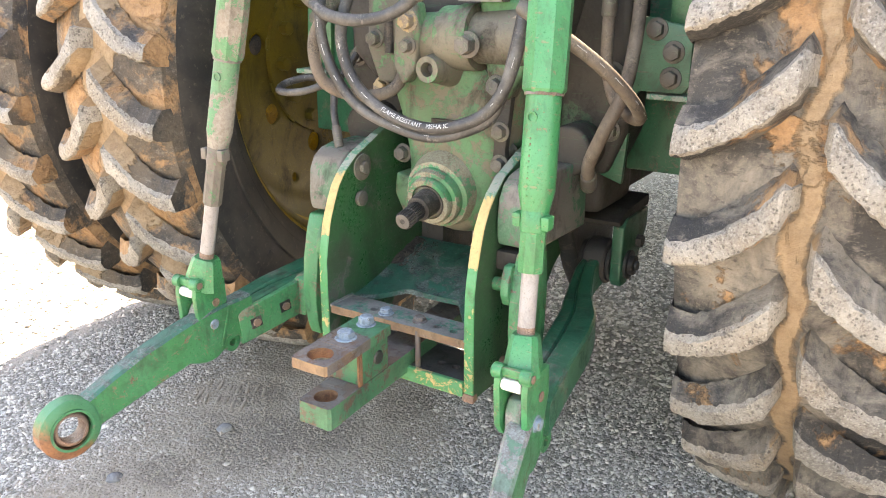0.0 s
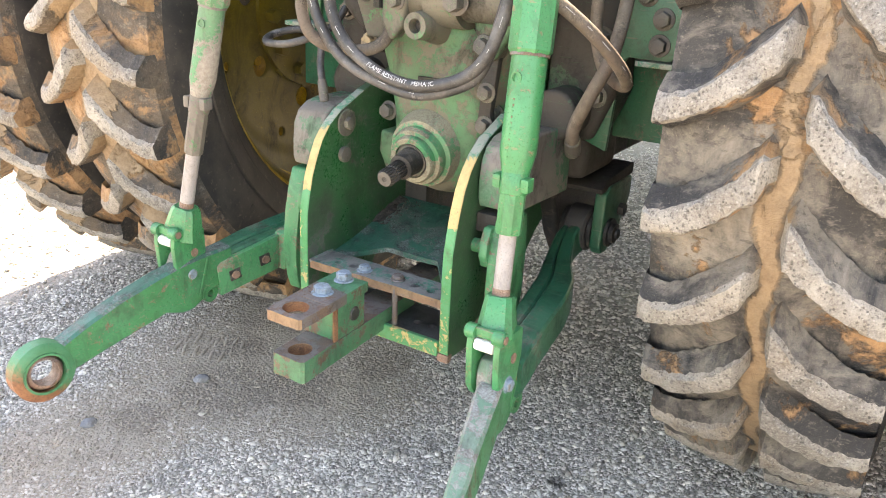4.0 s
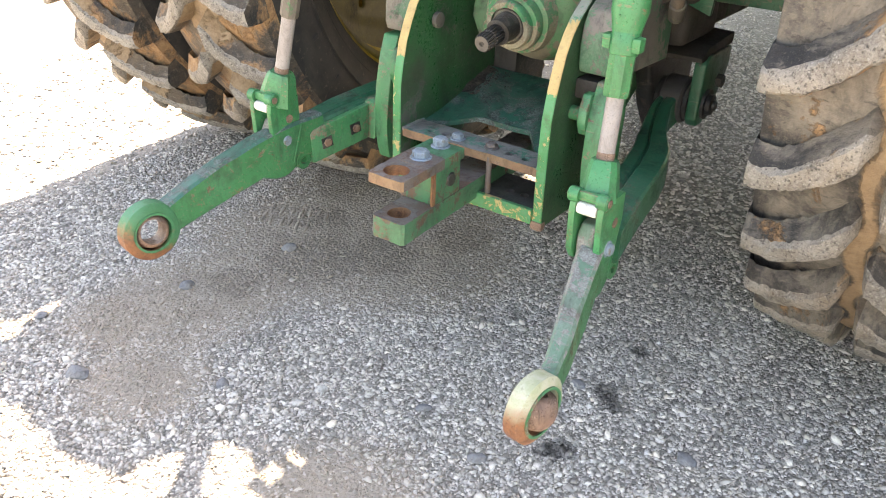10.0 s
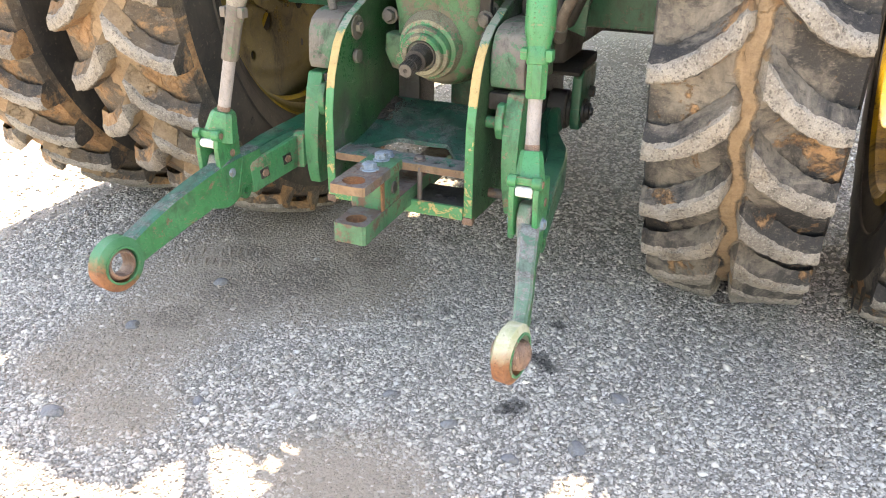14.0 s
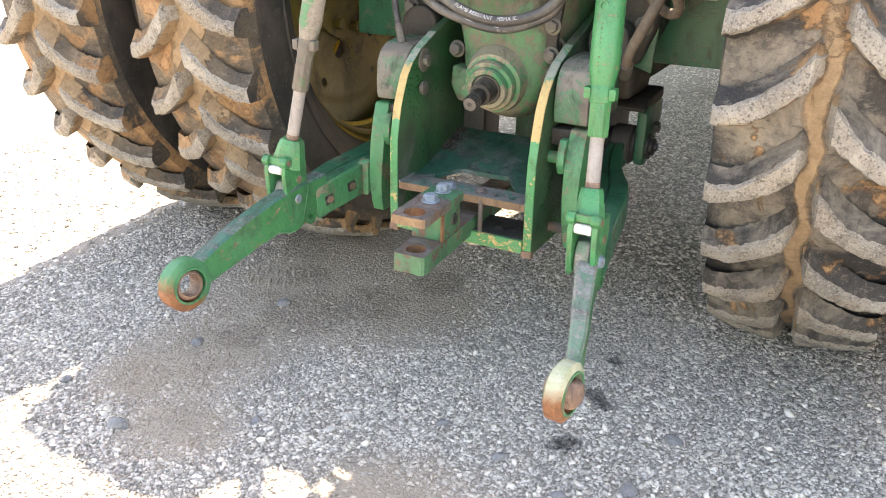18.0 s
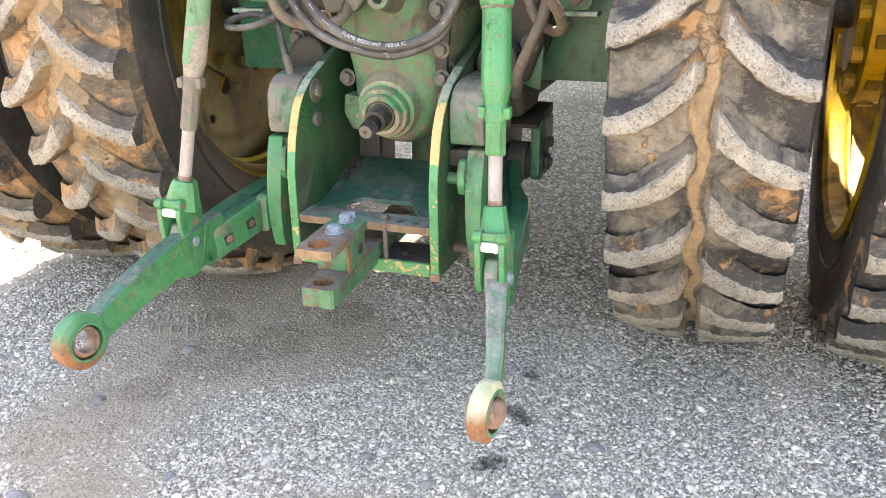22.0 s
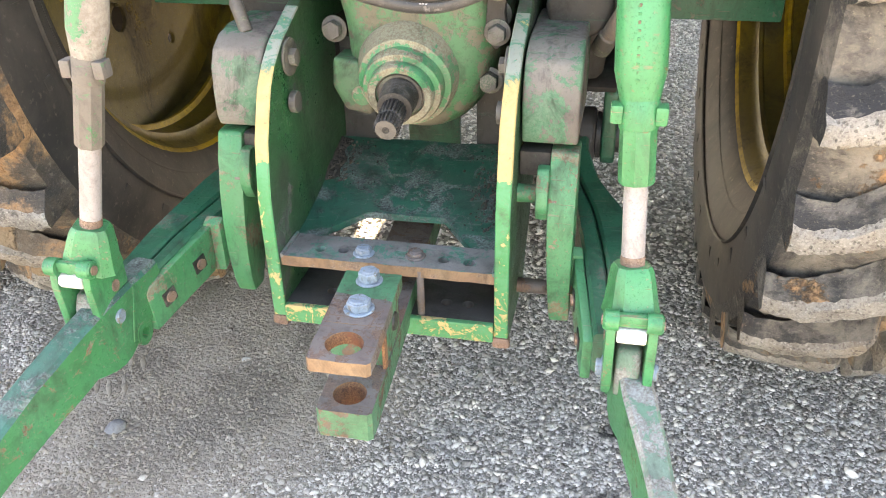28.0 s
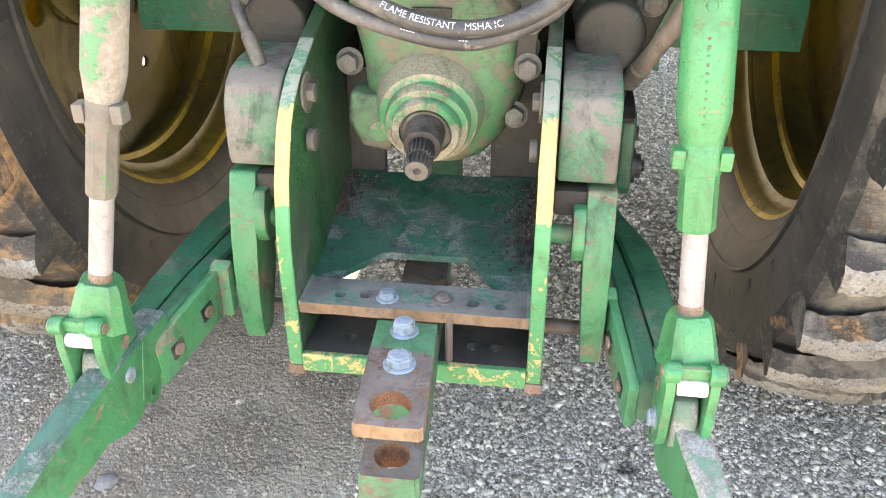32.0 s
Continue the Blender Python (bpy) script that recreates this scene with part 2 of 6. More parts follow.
M_plate = worn("deep_green_plate_paint", (0.013, 0.091, 0.030), (0.017, 0.112, 0.039), (0.07, 0.11, 0.075), (0.13, 0.125, 0.11), wear=0.27, edge=0.3, scale=8, rough=0.28, dust=0.45, dustcol=(0.055, 0.062, 0.048), scratch=0.7)
M_green_lt = worn("light_green_paint", (0.029, 0.186, 0.071), (0.045, 0.223, 0.103), (0.16, 0.21, 0.14), (0.20, 0.13, 0.08), wear=0.3, edge=0.4, scale=14, dust=0.1, dustcol=(0.115, 0.150, 0.096), rough=0.36, grime=0.65, scratch=0.7)
# the green paint again, with shade on beams, brackets and panels mixed into its colour
M_green_shaded = worn("shaded_green_paint", (0.012, 0.097, 0.050), (0.015, 0.121, 0.066), (0.07, 0.14, 0.09), (0.12, 0.105, 0.08), wear=0.27, edge=0.4, scale=12, dust=0.1, dustcol=(0.115, 0.150, 0.096), rough=0.34, scratch=0.7, grime=0.65)
M_green_scuff = worn("rubbed_green_paint", (0.019, 0.158, 0.052), (0.029, 0.196, 0.078), (0.16, 0.20, 0.14), (0.20, 0.09, 0.045), wear=0.24, edge=0.4, scale=15, dust=0.1, dustcol=(0.115, 0.150, 0.096), rough=0.34, grime=0.6, scratch=0.7)
M_scuff = worn("paint_scuffed_to_grey", (0.060, 0.170, 0.100), (0.17, 0.23, 0.185), (0.29, 0.30, 0.275), (0.17, 0.15, 0.13), wear=0.5, edge=0.2, scale=16, rough=0.5, dust=0.1, dustcol=(0.16, 0.17, 0.14))
M_ballrust = worn("brown_rusty_metal", (0.24, 0.148, 0.108), (0.17, 0.098, 0.066), (0.34, 0.225, 0.165), (0.10, 0.05, 0.03), wear=0.45, scale=28, rough=0.42, dust=0.1)
M_collar = worn("bright_flaking_green", (0.025, 0.200, 0.078), (0.047, 0.242, 0.120), (0.27, 0.27, 0.19), (0.20, 0.16, 0.11), wear=0.5, edge=0.7, scale=14, rough=0.45, dust=0.25, dustcol=(0.21, 0.19, 0.14))
M_dustysteel = worn("dusty_steel", (0.115, 0.102, 0.088), (0.085, 0.076, 0.066), (0.20, 0.175, 0.145), (0.07, 0.10, 0.065), wear=0.3, edge=0.7, scale=24, rough=0.5, dust=0.3, dustcol=(0.15, 0.128, 0.10))
M_brass = worn("yellow_zinc_fitting", (0.36, 0.28, 0.15), (0.30, 0.22, 0.12), (0.2, 0.17, 0.13), (0.16, 0.13, 0.1), wear=0.4, scale=30, rough=0.4, dust=0.2)
M_hose_brown = worn("muddy_hose_rubber", (0.10, 0.078, 0.06), (0.14, 0.11, 0.088), (0.045, 0.04, 0.037), (0.2, 0.165, 0.13), wear=0.42, edge=0.0, scale=16, rough=0.65, dust=0.3)
M_crumbs = worn("dark_dirt", (0.030, 0.025, 0.020), (0.052, 0.042, 0.033), (0.10, 0.085, 0.065), (0.02, 0.018, 0.016), wear=0.3, edge=0, scale=60, rough=0.85, dust=0.1)
M_print = worn("white_print", (0.62, 0.62, 0.60), (0.52, 0.52, 0.5), (0.25, 0.24, 0.23), (0.2, 0.19, 0.18), wear=0.35, edge=0, scale=60, dust=0.05)
M_peel = worn("green_peeling_to_primer", (0.036, 0.186, 0.071), (0.060, 0.216, 0.103), (0.27, 0.245, 0.205), (0.20, 0.17, 0.14), wear=0.5, edge=0.1, scale=6, rough=0.5, dust=0.2, dustcol=(0.17, 0.145, 0.12))
M_castmark = worn("raised_green_mark", (0.022, 0.192, 0.060), (0.032, 0.230, 0.084), (0.20, 0.09, 0.045), (0.14, 0.10, 0.07), wear=0.4, scale=40, dust=0.1, edge=0.3)
M_dusty_cast = worn("dusty_beige_casting", (0.143, 0.131, 0.098), (0.086, 0.077, 0.059), (0.045, 0.168, 0.070), (0.107, 0.205, 0.107), wear=0.40, edge=0.3, scale=8, rough=0.6, dust=0.2, dustcol=(0.20, 0.175, 0.135), grime=0.8)
M_soil = worn("dry_brown_soil", (0.45, 0.378, 0.295), (0.36, 0.302, 0.236), (0.52, 0.446, 0.355), (0.27, 0.227, 0.180), wear=0.3, edge=0, scale=30, rough=0.9, dust=0.1)
M_sleeve = worn("grimy_sleeve_primer", (0.17, 0.15, 0.125), (0.115, 0.098, 0.082), (0.035, 0.190, 0.068), (0.08, 0.22, 0.10), wear=0.3, edge=0.2, scale=11, rough=0.6, dust=0.2, dustcol=(0.14, 0.12, 0.10))
M_shelf = worn("dusty_grey_steel", (0.225, 0.215, 0.198), (0.15, 0.138, 0.124), (0.022, 0.150, 0.085), (0.08, 0.23, 0.17), wear=0.44, edge=0.0, scale=22, rough=0.45, dust=0.25, dustcol=(0.25, 0.24, 0.22), scratch=0.7)
# darker steel for the lower shelf, the end pieces and the pivot boss
M_lower = worn("dark_steel", (0.055, 0.05, 0.047), (0.035, 0.032, 0.03), (0.10, 0.09, 0.085), (0.03, 0.07, 0.05), wear=0.3, edge=0.0, scale=20, rough=0.5, dust=0.2, dustcol=(0.08, 0.072, 0.065))
M_tan_rust = worn("tan_rust", (0.25, 0.155, 0.085), (0.20, 0.105, 0.055), (0.12, 0.07, 0.05), (0.30, 0.21, 0.14), wear=0.4, edge=0.0, scale=24, rough=0.6, dust=0.1)
# darker than the yellow wheel paint: inner discs, hubs, rim wells and hub slots
M_disc = worn("olive_yellow_paint", (0.185, 0.130, 0.013), (0.115, 0.082, 0.015), (0.40, 0.27, 0.02), (0.07, 0.052, 0.024), wear=0.3, edge=0.4, scale=6, rough=0.4, dust=0.3, dustcol=(0.09, 0.065, 0.026), grime=0.8)


def eye_paint(name, paint, paint2, centre):
    """Eye paint that has rusted away towards the lower, rear end, with a ragged soft border."""
    m, nt, b = nodes_of(name)
    c = coords(nt)
    sep = nt.nodes.new("ShaderNodeSeparateXYZ")
    nt.links.new(c, sep.inputs[0])
    big = noise_tex(nt, 22, 8.0, 0.7, c, 0.4)
    fine = noise_tex(nt, 170, 6.0, 0.75, c)
    down = math_node(nt, "ADD", math_node(nt, "MULTIPLY", math_node(nt, "SUBTRACT", centre[1], sep.outputs["Y"]), 0.6), math_node(nt, "MULTIPLY", math_node(nt, "SUBTRACT", centre[2], sep.outputs["Z"]), 0.8))
    down = math_node(nt, "ADD", down, math_node(nt, "MULTIPLY", math_node(nt, "SUBTRACT", big, 0.5), 0.09))
    col = mix(nt, ramp(nt, big, 0.42, 0.58), paint, paint2)
    col = mix(nt, ramp(nt, fine, 0.60, 0.68, 0.0, 0.7), col, (0.16, 0.11, 0.07))
    col = mix(nt, ramp(nt, fine, 0.42, 0.34, 0.0, 0.6), col, tuple(k * 0.5 for k in paint))
    rust = mix(nt, ramp(nt, big, 0.4, 0.6), (0.13, 0.055, 0.028), (0.27, 0.115, 0.052))
    rust = mix(nt, ramp(nt, fine, 0.45, 0.35, 0.0, 0.7), rust, (0.05, 0.03, 0.02))
    col = mix(nt, ramp(nt, down, 0.006, 0.034), col, rust)
    nt.links.new(col, b.inputs["Base Color"])
    b.inputs["Roughness"].default_value = 0.5
    bump(nt, b, math_node(nt, "ADD", fine, big), 0.5, 0.0014)
    return m


EYES = {-1: (-0.488, -0.520, 0.324), 1: (0.459, -0.490, 0.310)}
M_eye = {-1: eye_paint("green_eye_paint_rusting", (0.026, 0.150, 0.060), (0.042, 0.185, 0.085), EYES[-1]), 1: eye_paint("cream_eye_paint_rusting", (0.30, 0.33, 0.20), (0.42, 0.42, 0.31), EYES[1])}
M_rod = {-1: M_peel, 1: M_green_bright}

def shifted(nt):
    """Object coordinates moved by a random amount for each object."""
    info = nt.nodes.new("ShaderNodeObjectInfo")
    v = nt.nodes.new("ShaderNodeVectorMath")
    v.operation = "MULTIPLY_ADD"
    nt.links.new(info.outputs["Random"], v.inputs[0])
    v.inputs[1].default_value = (13.0, 29.0, 7.0)
    nt.links.new(coords(nt), v.inputs[2])
    return v.outputs[0]


def rubber(name, clay, tan=0.0):
    m, nt, b = nodes_of(name)
    c = shifted(nt)
    grit = noise_tex(nt, 210, 5.0, 0.75, c)
    fine = noise_tex(nt, 60, 8.0, 0.75, c)
    mid = noise_tex(nt, 9.0, 9.0, 0.72, c, 0.6)
    low = noise_tex(nt, 3.4, 6.0, 0.62, c)
    if clay:
        sep = nt.nodes.new("ShaderNodeSeparateXYZ")
        nt.links.new(nt.nodes.new("ShaderNodeTexCoord").outputs["Object"], sep.inputs[0])
        turn = math_node(nt, "COSINE", math_node(nt, "MULTIPLY", math_node(nt, "ARCTAN2", sep.outputs["Z"], sep.outputs["Y"]), 32.0), 0.0)
        wander = math_node(nt, "MULTIPLY", math_node(nt, "SUBTRACT", low, 0.5), 0.07)
        wander = math_node(nt, "SUBTRACT", wander, math_node(nt, "MULTIPLY", turn, 0.010))
        groove = math_node(nt, "ABSOLUTE", math_node(nt, "ADD", sep.outputs["X"], wander), 0.0)
        groove = math_node(nt, "SUBTRACT", groove, math_node(nt, "MULTIPLY", mid, 0.058 + tan * 0.13))
        groove = ramp(nt, groove, -0.008, -0.016)
        col = mix(nt, ramp(nt, low, 0.40, 0.62), (0.015, 0.0155, 0.017), (0.042, 0.039, 0.036))
        haze = math_node(nt, "ADD", math_node(nt, "MULTIPLY", mid, 0.6), math_node(nt, "MULTIPLY", low, 0.4))
        # the clay film thins out towards the shoulders
        haze = math_node(nt, "ADD", haze, ramp(nt, math_node(nt, "ABSOLUTE", sep.outputs["X"], 0.0), 0.03, 0.20, 0.03, -0.05 - tan * 0.04))
        film = (0.29, 0.255, 0.208) if tan == 0 else (0.185, 0.133, 0.082)
        col = mix(nt, ramp(nt, haze, 0.465 - tan * 0.14, 0.61, 0.0, 0.78), col, film)
        scuffs = noise_tex(nt, 1.0, 6.0, 0.7, stretched(nt, c, (0, 0, 0), (26, 70, 70)))
        col = mix(nt, ramp(nt, scuffs, 0.56, 0.66, 0.0, 0.55), col, (0.21, 0.185, 0.15))
        col = mix(nt, ramp(nt, scuffs, 0.44, 0.36, 0.0, 0.6), col, (0.014, 0.013, 0.012))
        orange = noise_tex(nt, 5.5, 9.0, 0.68, c, 0.35)
        clump = mix(nt, ramp(nt, fine, 0.35, 0.65), (0.22, 0.118, 0.055), (0.40, 0.235, 0.115))
        col = mix(nt, ramp(nt, orange, 0.560 - tan * 0.07, 0.615 - tan * 0.05), col, clump)
        col = mix(nt, groove, col, mix(nt, ramp(nt, fine, 0.35, 0.65), (0.225, 0.150, 0.086), (0.36, 0.255, 0.155)))
        col = mix(nt, ramp(nt, grit, 0.58, 0.68, 0.0, 0.5), col, (0.28, 0.24, 0.18))
        h = math_node(nt, "ADD", fine, math_node(nt, "ADD", math_node(nt, "MULTIPLY", mid, 1.5), math_node(nt, "ADD", groove, ramp(nt, orange, 0.57, 0.60))))
    else:
        col = mix(nt, ramp(nt, mid, 0.38, 0.62), (0.175, 0.160, 0.138), (0.36, 0.332, 0.285))
        col = mix(nt, ramp(nt, low, 0.50, 0.64, 0.0, 0.6), col, (0.25, 0.192, 0.128))
        col = mix(nt, ramp(nt, fine, 0.46, 0.38, 0.0, 0.8), col, (0.085, 0.077, 0.068))
        cells = nt.nodes.new("ShaderNodeTexVoronoi")
        cells.inputs["Scale"].default_value = 210
        nt.links.new(c, cells.inputs["Vector"])
        pick = nt.nodes.new("ShaderNodeSeparateColor")
        nt.links.new(cells.outputs["Color"], pick.inputs[0])
        spot = ramp(nt, cells.outputs["Distance"], 0.48, 0.34)
        pits = math_node(nt, "MULTIPLY", spot, ramp(nt, pick.outputs[0], 0.80, 0.84))
        chips = math_node(nt, "MULTIPLY", spot, ramp(nt, pick.outputs[0], 0.15, 0.11))
        col = mix(nt, ramp(nt, grit, 0.52, 0.62, 0.0, 0.55), col, (0.40, 0.372, 0.330))
        col = mix(nt, ramp(nt, grit, 0.45, 0.36, 0.0, 0.6), col, (0.075, 0.050, 0.044))
        col = mix(nt, math_node(nt, "MULTIPLY", pits, 0.6), col, (0.060, 0.055, 0.050))
        col = mix(nt, math_node(nt, "MULTIPLY", chips, 0.55), col, (0.46, 0.435, 0.39))
        grit = math_node(nt, "ADD", grit, math_node(nt, "SUBTRACT", math_node(nt, "MULTIPLY", chips, 0.5), pits))
        h = math_node(nt, "ADD", math_node(nt, "MULTIPLY", grit, 0.7), math_node(nt, "ADD", fine, mid))
    nt.links.new(col, b.inputs["Base Color"])
    b.inputs["Roughness"].default_value = 0.58
    bump(nt, b, h, 0.9, 0.005)
    return m


M_tyre = rubber("dusty_tread_rubber", True)
M_tyre_tan = rubber("clay_covered_rubber", True, 0.75)
M_lug = rubber("worn_grey_lug_rubber", False)


def plain_rubber():
    m, nt, b = nodes_of("dusty_sidewall_rubber")
    c = coords(nt)
    mid = noise_tex(nt, 6, 7.0, 0.65, c, 0.4)
    fine = noise_tex(nt, 70, 6.0, 0.7, c)
    col = mix(nt, ramp(nt, mid, 0.4, 0.62), (0.017, 0.0165, 0.016), (0.052, 0.045, 0.038))
    col = mix(nt, ramp(nt, fine, 0.58, 0.7, 0.0, 0.5), col, (0.16, 0.13, 0.10))
    nt.links.new(col, b.inputs["Base Color"])
    b.inputs["Roughness"].default_value = 0.65
    bump(nt, b, fine, 0.3, 0.002)
    return m


M_side = plain_rubber()


SOIL, DAMP, OIL = (0.48, 0.400, 0.312), (0.24, 0.200, 0.156), (0.028, 0.026, 0.024)
STAINS = ((-0.62, 0.45, 0.46, SOIL), (-0.60, 0.10, 0.42, SOIL), (-0.64, -0.32, 0.28, SOIL), (-0.33, 0.20, 0.36, SOIL), (-0.70, -0.52, 0.16, SOIL), (0.15, -0.62, 0.22, SOIL), (-0.45, -0.62, 0.18, SOIL),
          (-0.55, 0.03, 0.19, DAMP), (-0.42, 0.16, 0.15, DAMP), (-0.70, 0.22, 0.11, DAMP), (-0.62, -0.20, 0.10, DAMP), (-0.28, 0.40, 0.12, DAMP),
          (0.396, -0.010, 0.042, OIL), (0.430, -0.045, 0.026, OIL), (0.40, -0.235, 0.042, OIL), (0.375, -0.262, 0.026, OIL), (0.385, 0.190, 0.028, OIL))


def stains(nt, c, col, lo, fine, strength):
    """Soil, damp soil and spilt oil in ragged patches over the gravel."""
    for cx, cy, r0, tone in STAINS:
        d = nt.nodes.new("ShaderNodeVectorMath")
        d.operation = "DISTANCE"
        nt.links.new(c, d.inputs[0])
        d.inputs[1].default_value = (cx, cy, 0)
        dd = math_node(nt, "ADD", d.outputs["Value"], math_node(nt, "MULTIPLY", lo, r0 * (1.0 if tone == SOIL else 1.8)))
        far = 1.5 if tone == SOIL else 1.8
        much = 0.72 if tone == OIL else strength * (1.0 if tone == SOIL else 0.8)
        col = mix(nt, ramp(nt, dd, r0 * far, r0 * (far - 0.30), 0.0, much), col, mix(nt, fine, tone, tuple(k * 0.7 for k in tone)))
    return col


def gravel_mat(name, base):
    m, nt, b = nodes_of(name)
    c = coords(nt)
    geo = nt.nodes.new("ShaderNodeNewGeometry")
    fine = noise_tex(nt, 160, 6.0, 0.7, c)
    if base:
        lo = noise_tex(nt, 1.6, 6.0, 0.62, c)
        v = nt.nodes.new("ShaderNodeTexVoronoi")
        v.inputs["Scale"].default_value = 95
        nt.links.new(c, v.inputs["Vector"])
        col = mix(nt, ramp(nt, v.outputs["Color"], 0.2, 0.8), (0.25, 0.220, 0.182), (0.47, 0.418, 0.350))
        col = mix(nt, ramp(nt, lo, 0.45, 0.62, 0.0, 0.6), col, (0.30, 0.26, 0.21))
        col = mix(nt, ramp(nt, fine, 0.35, 0.65, 0.0, 0.5), col, (0.18, 0.165, 0.15))
        col = stains(nt, c, col, noise_tex(nt, 9.0, 8.0, 0.72, c, 0.5), fine, 0.85)
        h = math_node(nt, "SUBTRACT", fine, math_node(nt, "MULTIPLY", v.outputs["Distance"], 1.2))
        bump(nt, b, h, 0.9, 0.006)
    else:
        rnd = geo.outputs["Random Per Island"]
        col = mix(nt, rnd, (0.185, 0.166, 0.142), (0.87, 0.790, 0.683))
        col = mix(nt, ramp(nt, rnd, 0.965, 0.975), col, (0.80, 0.75, 0.68))
        col = mix(nt, ramp(nt, fine, 0.4, 0.7, 0.0, 0.4), col, (0.52, 0.467, 0.395))
        col = stains(nt, c, col, noise_tex(nt, 28.0, 5.0, 0.7, c), fine, 0.5)
        bump(nt, b, fine, 0.7, 0.003)
    nt.links.new(col, b.inputs["Base Color"])
    b.inputs["Roughness"].default_value = 0.8 if base else 0.5
    return m


M_ground = gravel_mat("gravel_bed", True)
M_stone = gravel_mat("gravel_stones", False)
M_pale_stone = worn("pale_stone", (0.55, 0.52, 0.46), (0.48, 0.44, 0.38), (0.38, 0.33, 0.27), (0.5, 0.48, 0.44), wear=0.3, edge=0, scale=60, rough=0.8)
M_grey_stone = worn("grey_stone", (0.19, 0.19, 0.195), (0.24, 0.235, 0.23), (0.28, 0.27, 0.25), (0.15, 0.15, 0.15), wear=0.3, edge=0, scale=50, rough=0.8)

# ---- mesh helpers ----


def thing(name, label, category, at=(0, 0, 0), group="", kind=""):
    ob = new(name)
    ob.location = at
    return tagged(ob, label, category, group, kind)


def part(name, bm, material, parent=None, label="", smooth=None):
    me = bpy.data.meshes.new(name)
    bm.normal_update()
    bm.to_mesh(me)
    bm.free()
    for m in material if isinstance(material, (list, tuple)) else [material]:
        me.materials.append(m)
    if smooth is not None:
        me.shade_smooth()
        me.set_sharp_from_angle(angle=radians(smooth))
    ob = new(name, me)
    if parent is not None:
        ob.parent = parent
    if label:
        ob["label"] = label
    return ob


def bevel(bm, width, seg=2, angle=30):
    edges = [e for e in bm.edges if len(e.link_faces) == 2 and e.calc_face_angle(0) > radians(angle)]
    bmesh.ops.bevel(bm, geom=edges, offset=width, segments=seg, affect="EDGES", profile=0.6, clamp_overlap=True)


def box(bm, c, s, rot=(0, 0, 0)):
    m = pose(*c, *rot) @ Matrix.Diagonal((*s, 1))
    return bmesh.ops.create_cube(bm, size=1.0, matrix=m)["verts"]


def axis_matrix(p0, p1):
    d = Vector(p1) - Vector(p0)
    return Matrix.Translation((Vector(p0) + Vector(p1)) / 2) @ d.to_track_quat("Z", "Y").to_matrix().to_4x4(), d.length


def cyl(bm, p0, p1, r0, r1=None, seg=24):
    m, n = axis_matrix(p0, p1)
    return bmesh.ops.create_cone(bm, cap_ends=True, segments=seg, radius1=r0, radius2=r0 if r1 is None else r1, depth=n, matrix=m)["verts"]


def hexnut(bm, p0, p1, r):
    return cyl(bm, p0, p1, r, seg=6)


def prism(bm, pts, axis, a, b):
    """Extrudes a flat outline along an axis: x takes (y, z) pairs, y takes (x, z), z takes (x, y)."""
    def place(u, v, w):
        return {"x": (w, u, v), "y": (u, w, v), "z": (u, v, w)}[axis]
    lo = [bm.verts.new(place(u, v, a)) for u, v in pts]
    hi = [bm.verts.new(place(u, v, b)) for u, v in pts]
    n = len(pts)
    faces = [bm.faces.new(lo), bm.faces.new(hi)]
    for i in range(n):
        faces.append(bm.faces.new((lo[i], lo[(i + 1) % n], hi[(i + 1) % n], hi[i])))
    bmesh.ops.recalc_face_normals(bm, faces=faces)
    return faces


def lathe(bm, profile, p0, direction, seg=48, close=False):
    """Turns (distance along the axis, radius) pairs round an axis from p0."""
    q = Vector(direction).to_track_quat("Z", "Y").to_matrix()
    p0 = Vector(p0)
    rings = []
    for h, r in profile:
        rings.append([bm.verts.new(p0 + q @ Vector((r * math.cos(a), r * math.sin(a), h)))
                      for a in (2 * math.pi * i / seg for i in range(seg))])
    faces = []
    pairs = list(zip(rings, rings[1:])) + ([(rings[-1], rings[0])] if close else [])
    for a, b in pairs:
        for i in range(seg):
            j = (i + 1) % seg
            faces.append(bm.faces.new((a[i], a[j], b[j], b[i])))
    if not close:
        faces.append(bm.faces.new(list(reversed(rings[0]))))
        faces.append(bm.faces.new(rings[-1]))
    bmesh.ops.recalc_face_normals(bm, faces=faces)
    return faces


def spline(pts, n=8):
    """A smooth line through the points."""
    p = [Vector(q) for q in pts]
    p = [2 * p[0] - p[1]] + p + [2 * p[-1] - p[-2]]
    out = []
    for i in range(1, len(p) - 2):
        for k in range(n):
            t = k / n
            a, b, c, d = p[i - 1:i + 3]
            out.append(0.5 * (2 * b + (c - a) * t + (2 * a - 5 * b + 4 * c - d) * t * t + (3 * b - a - 3 * c + d) * t ** 3))
    out.append(p[-2])
    return out


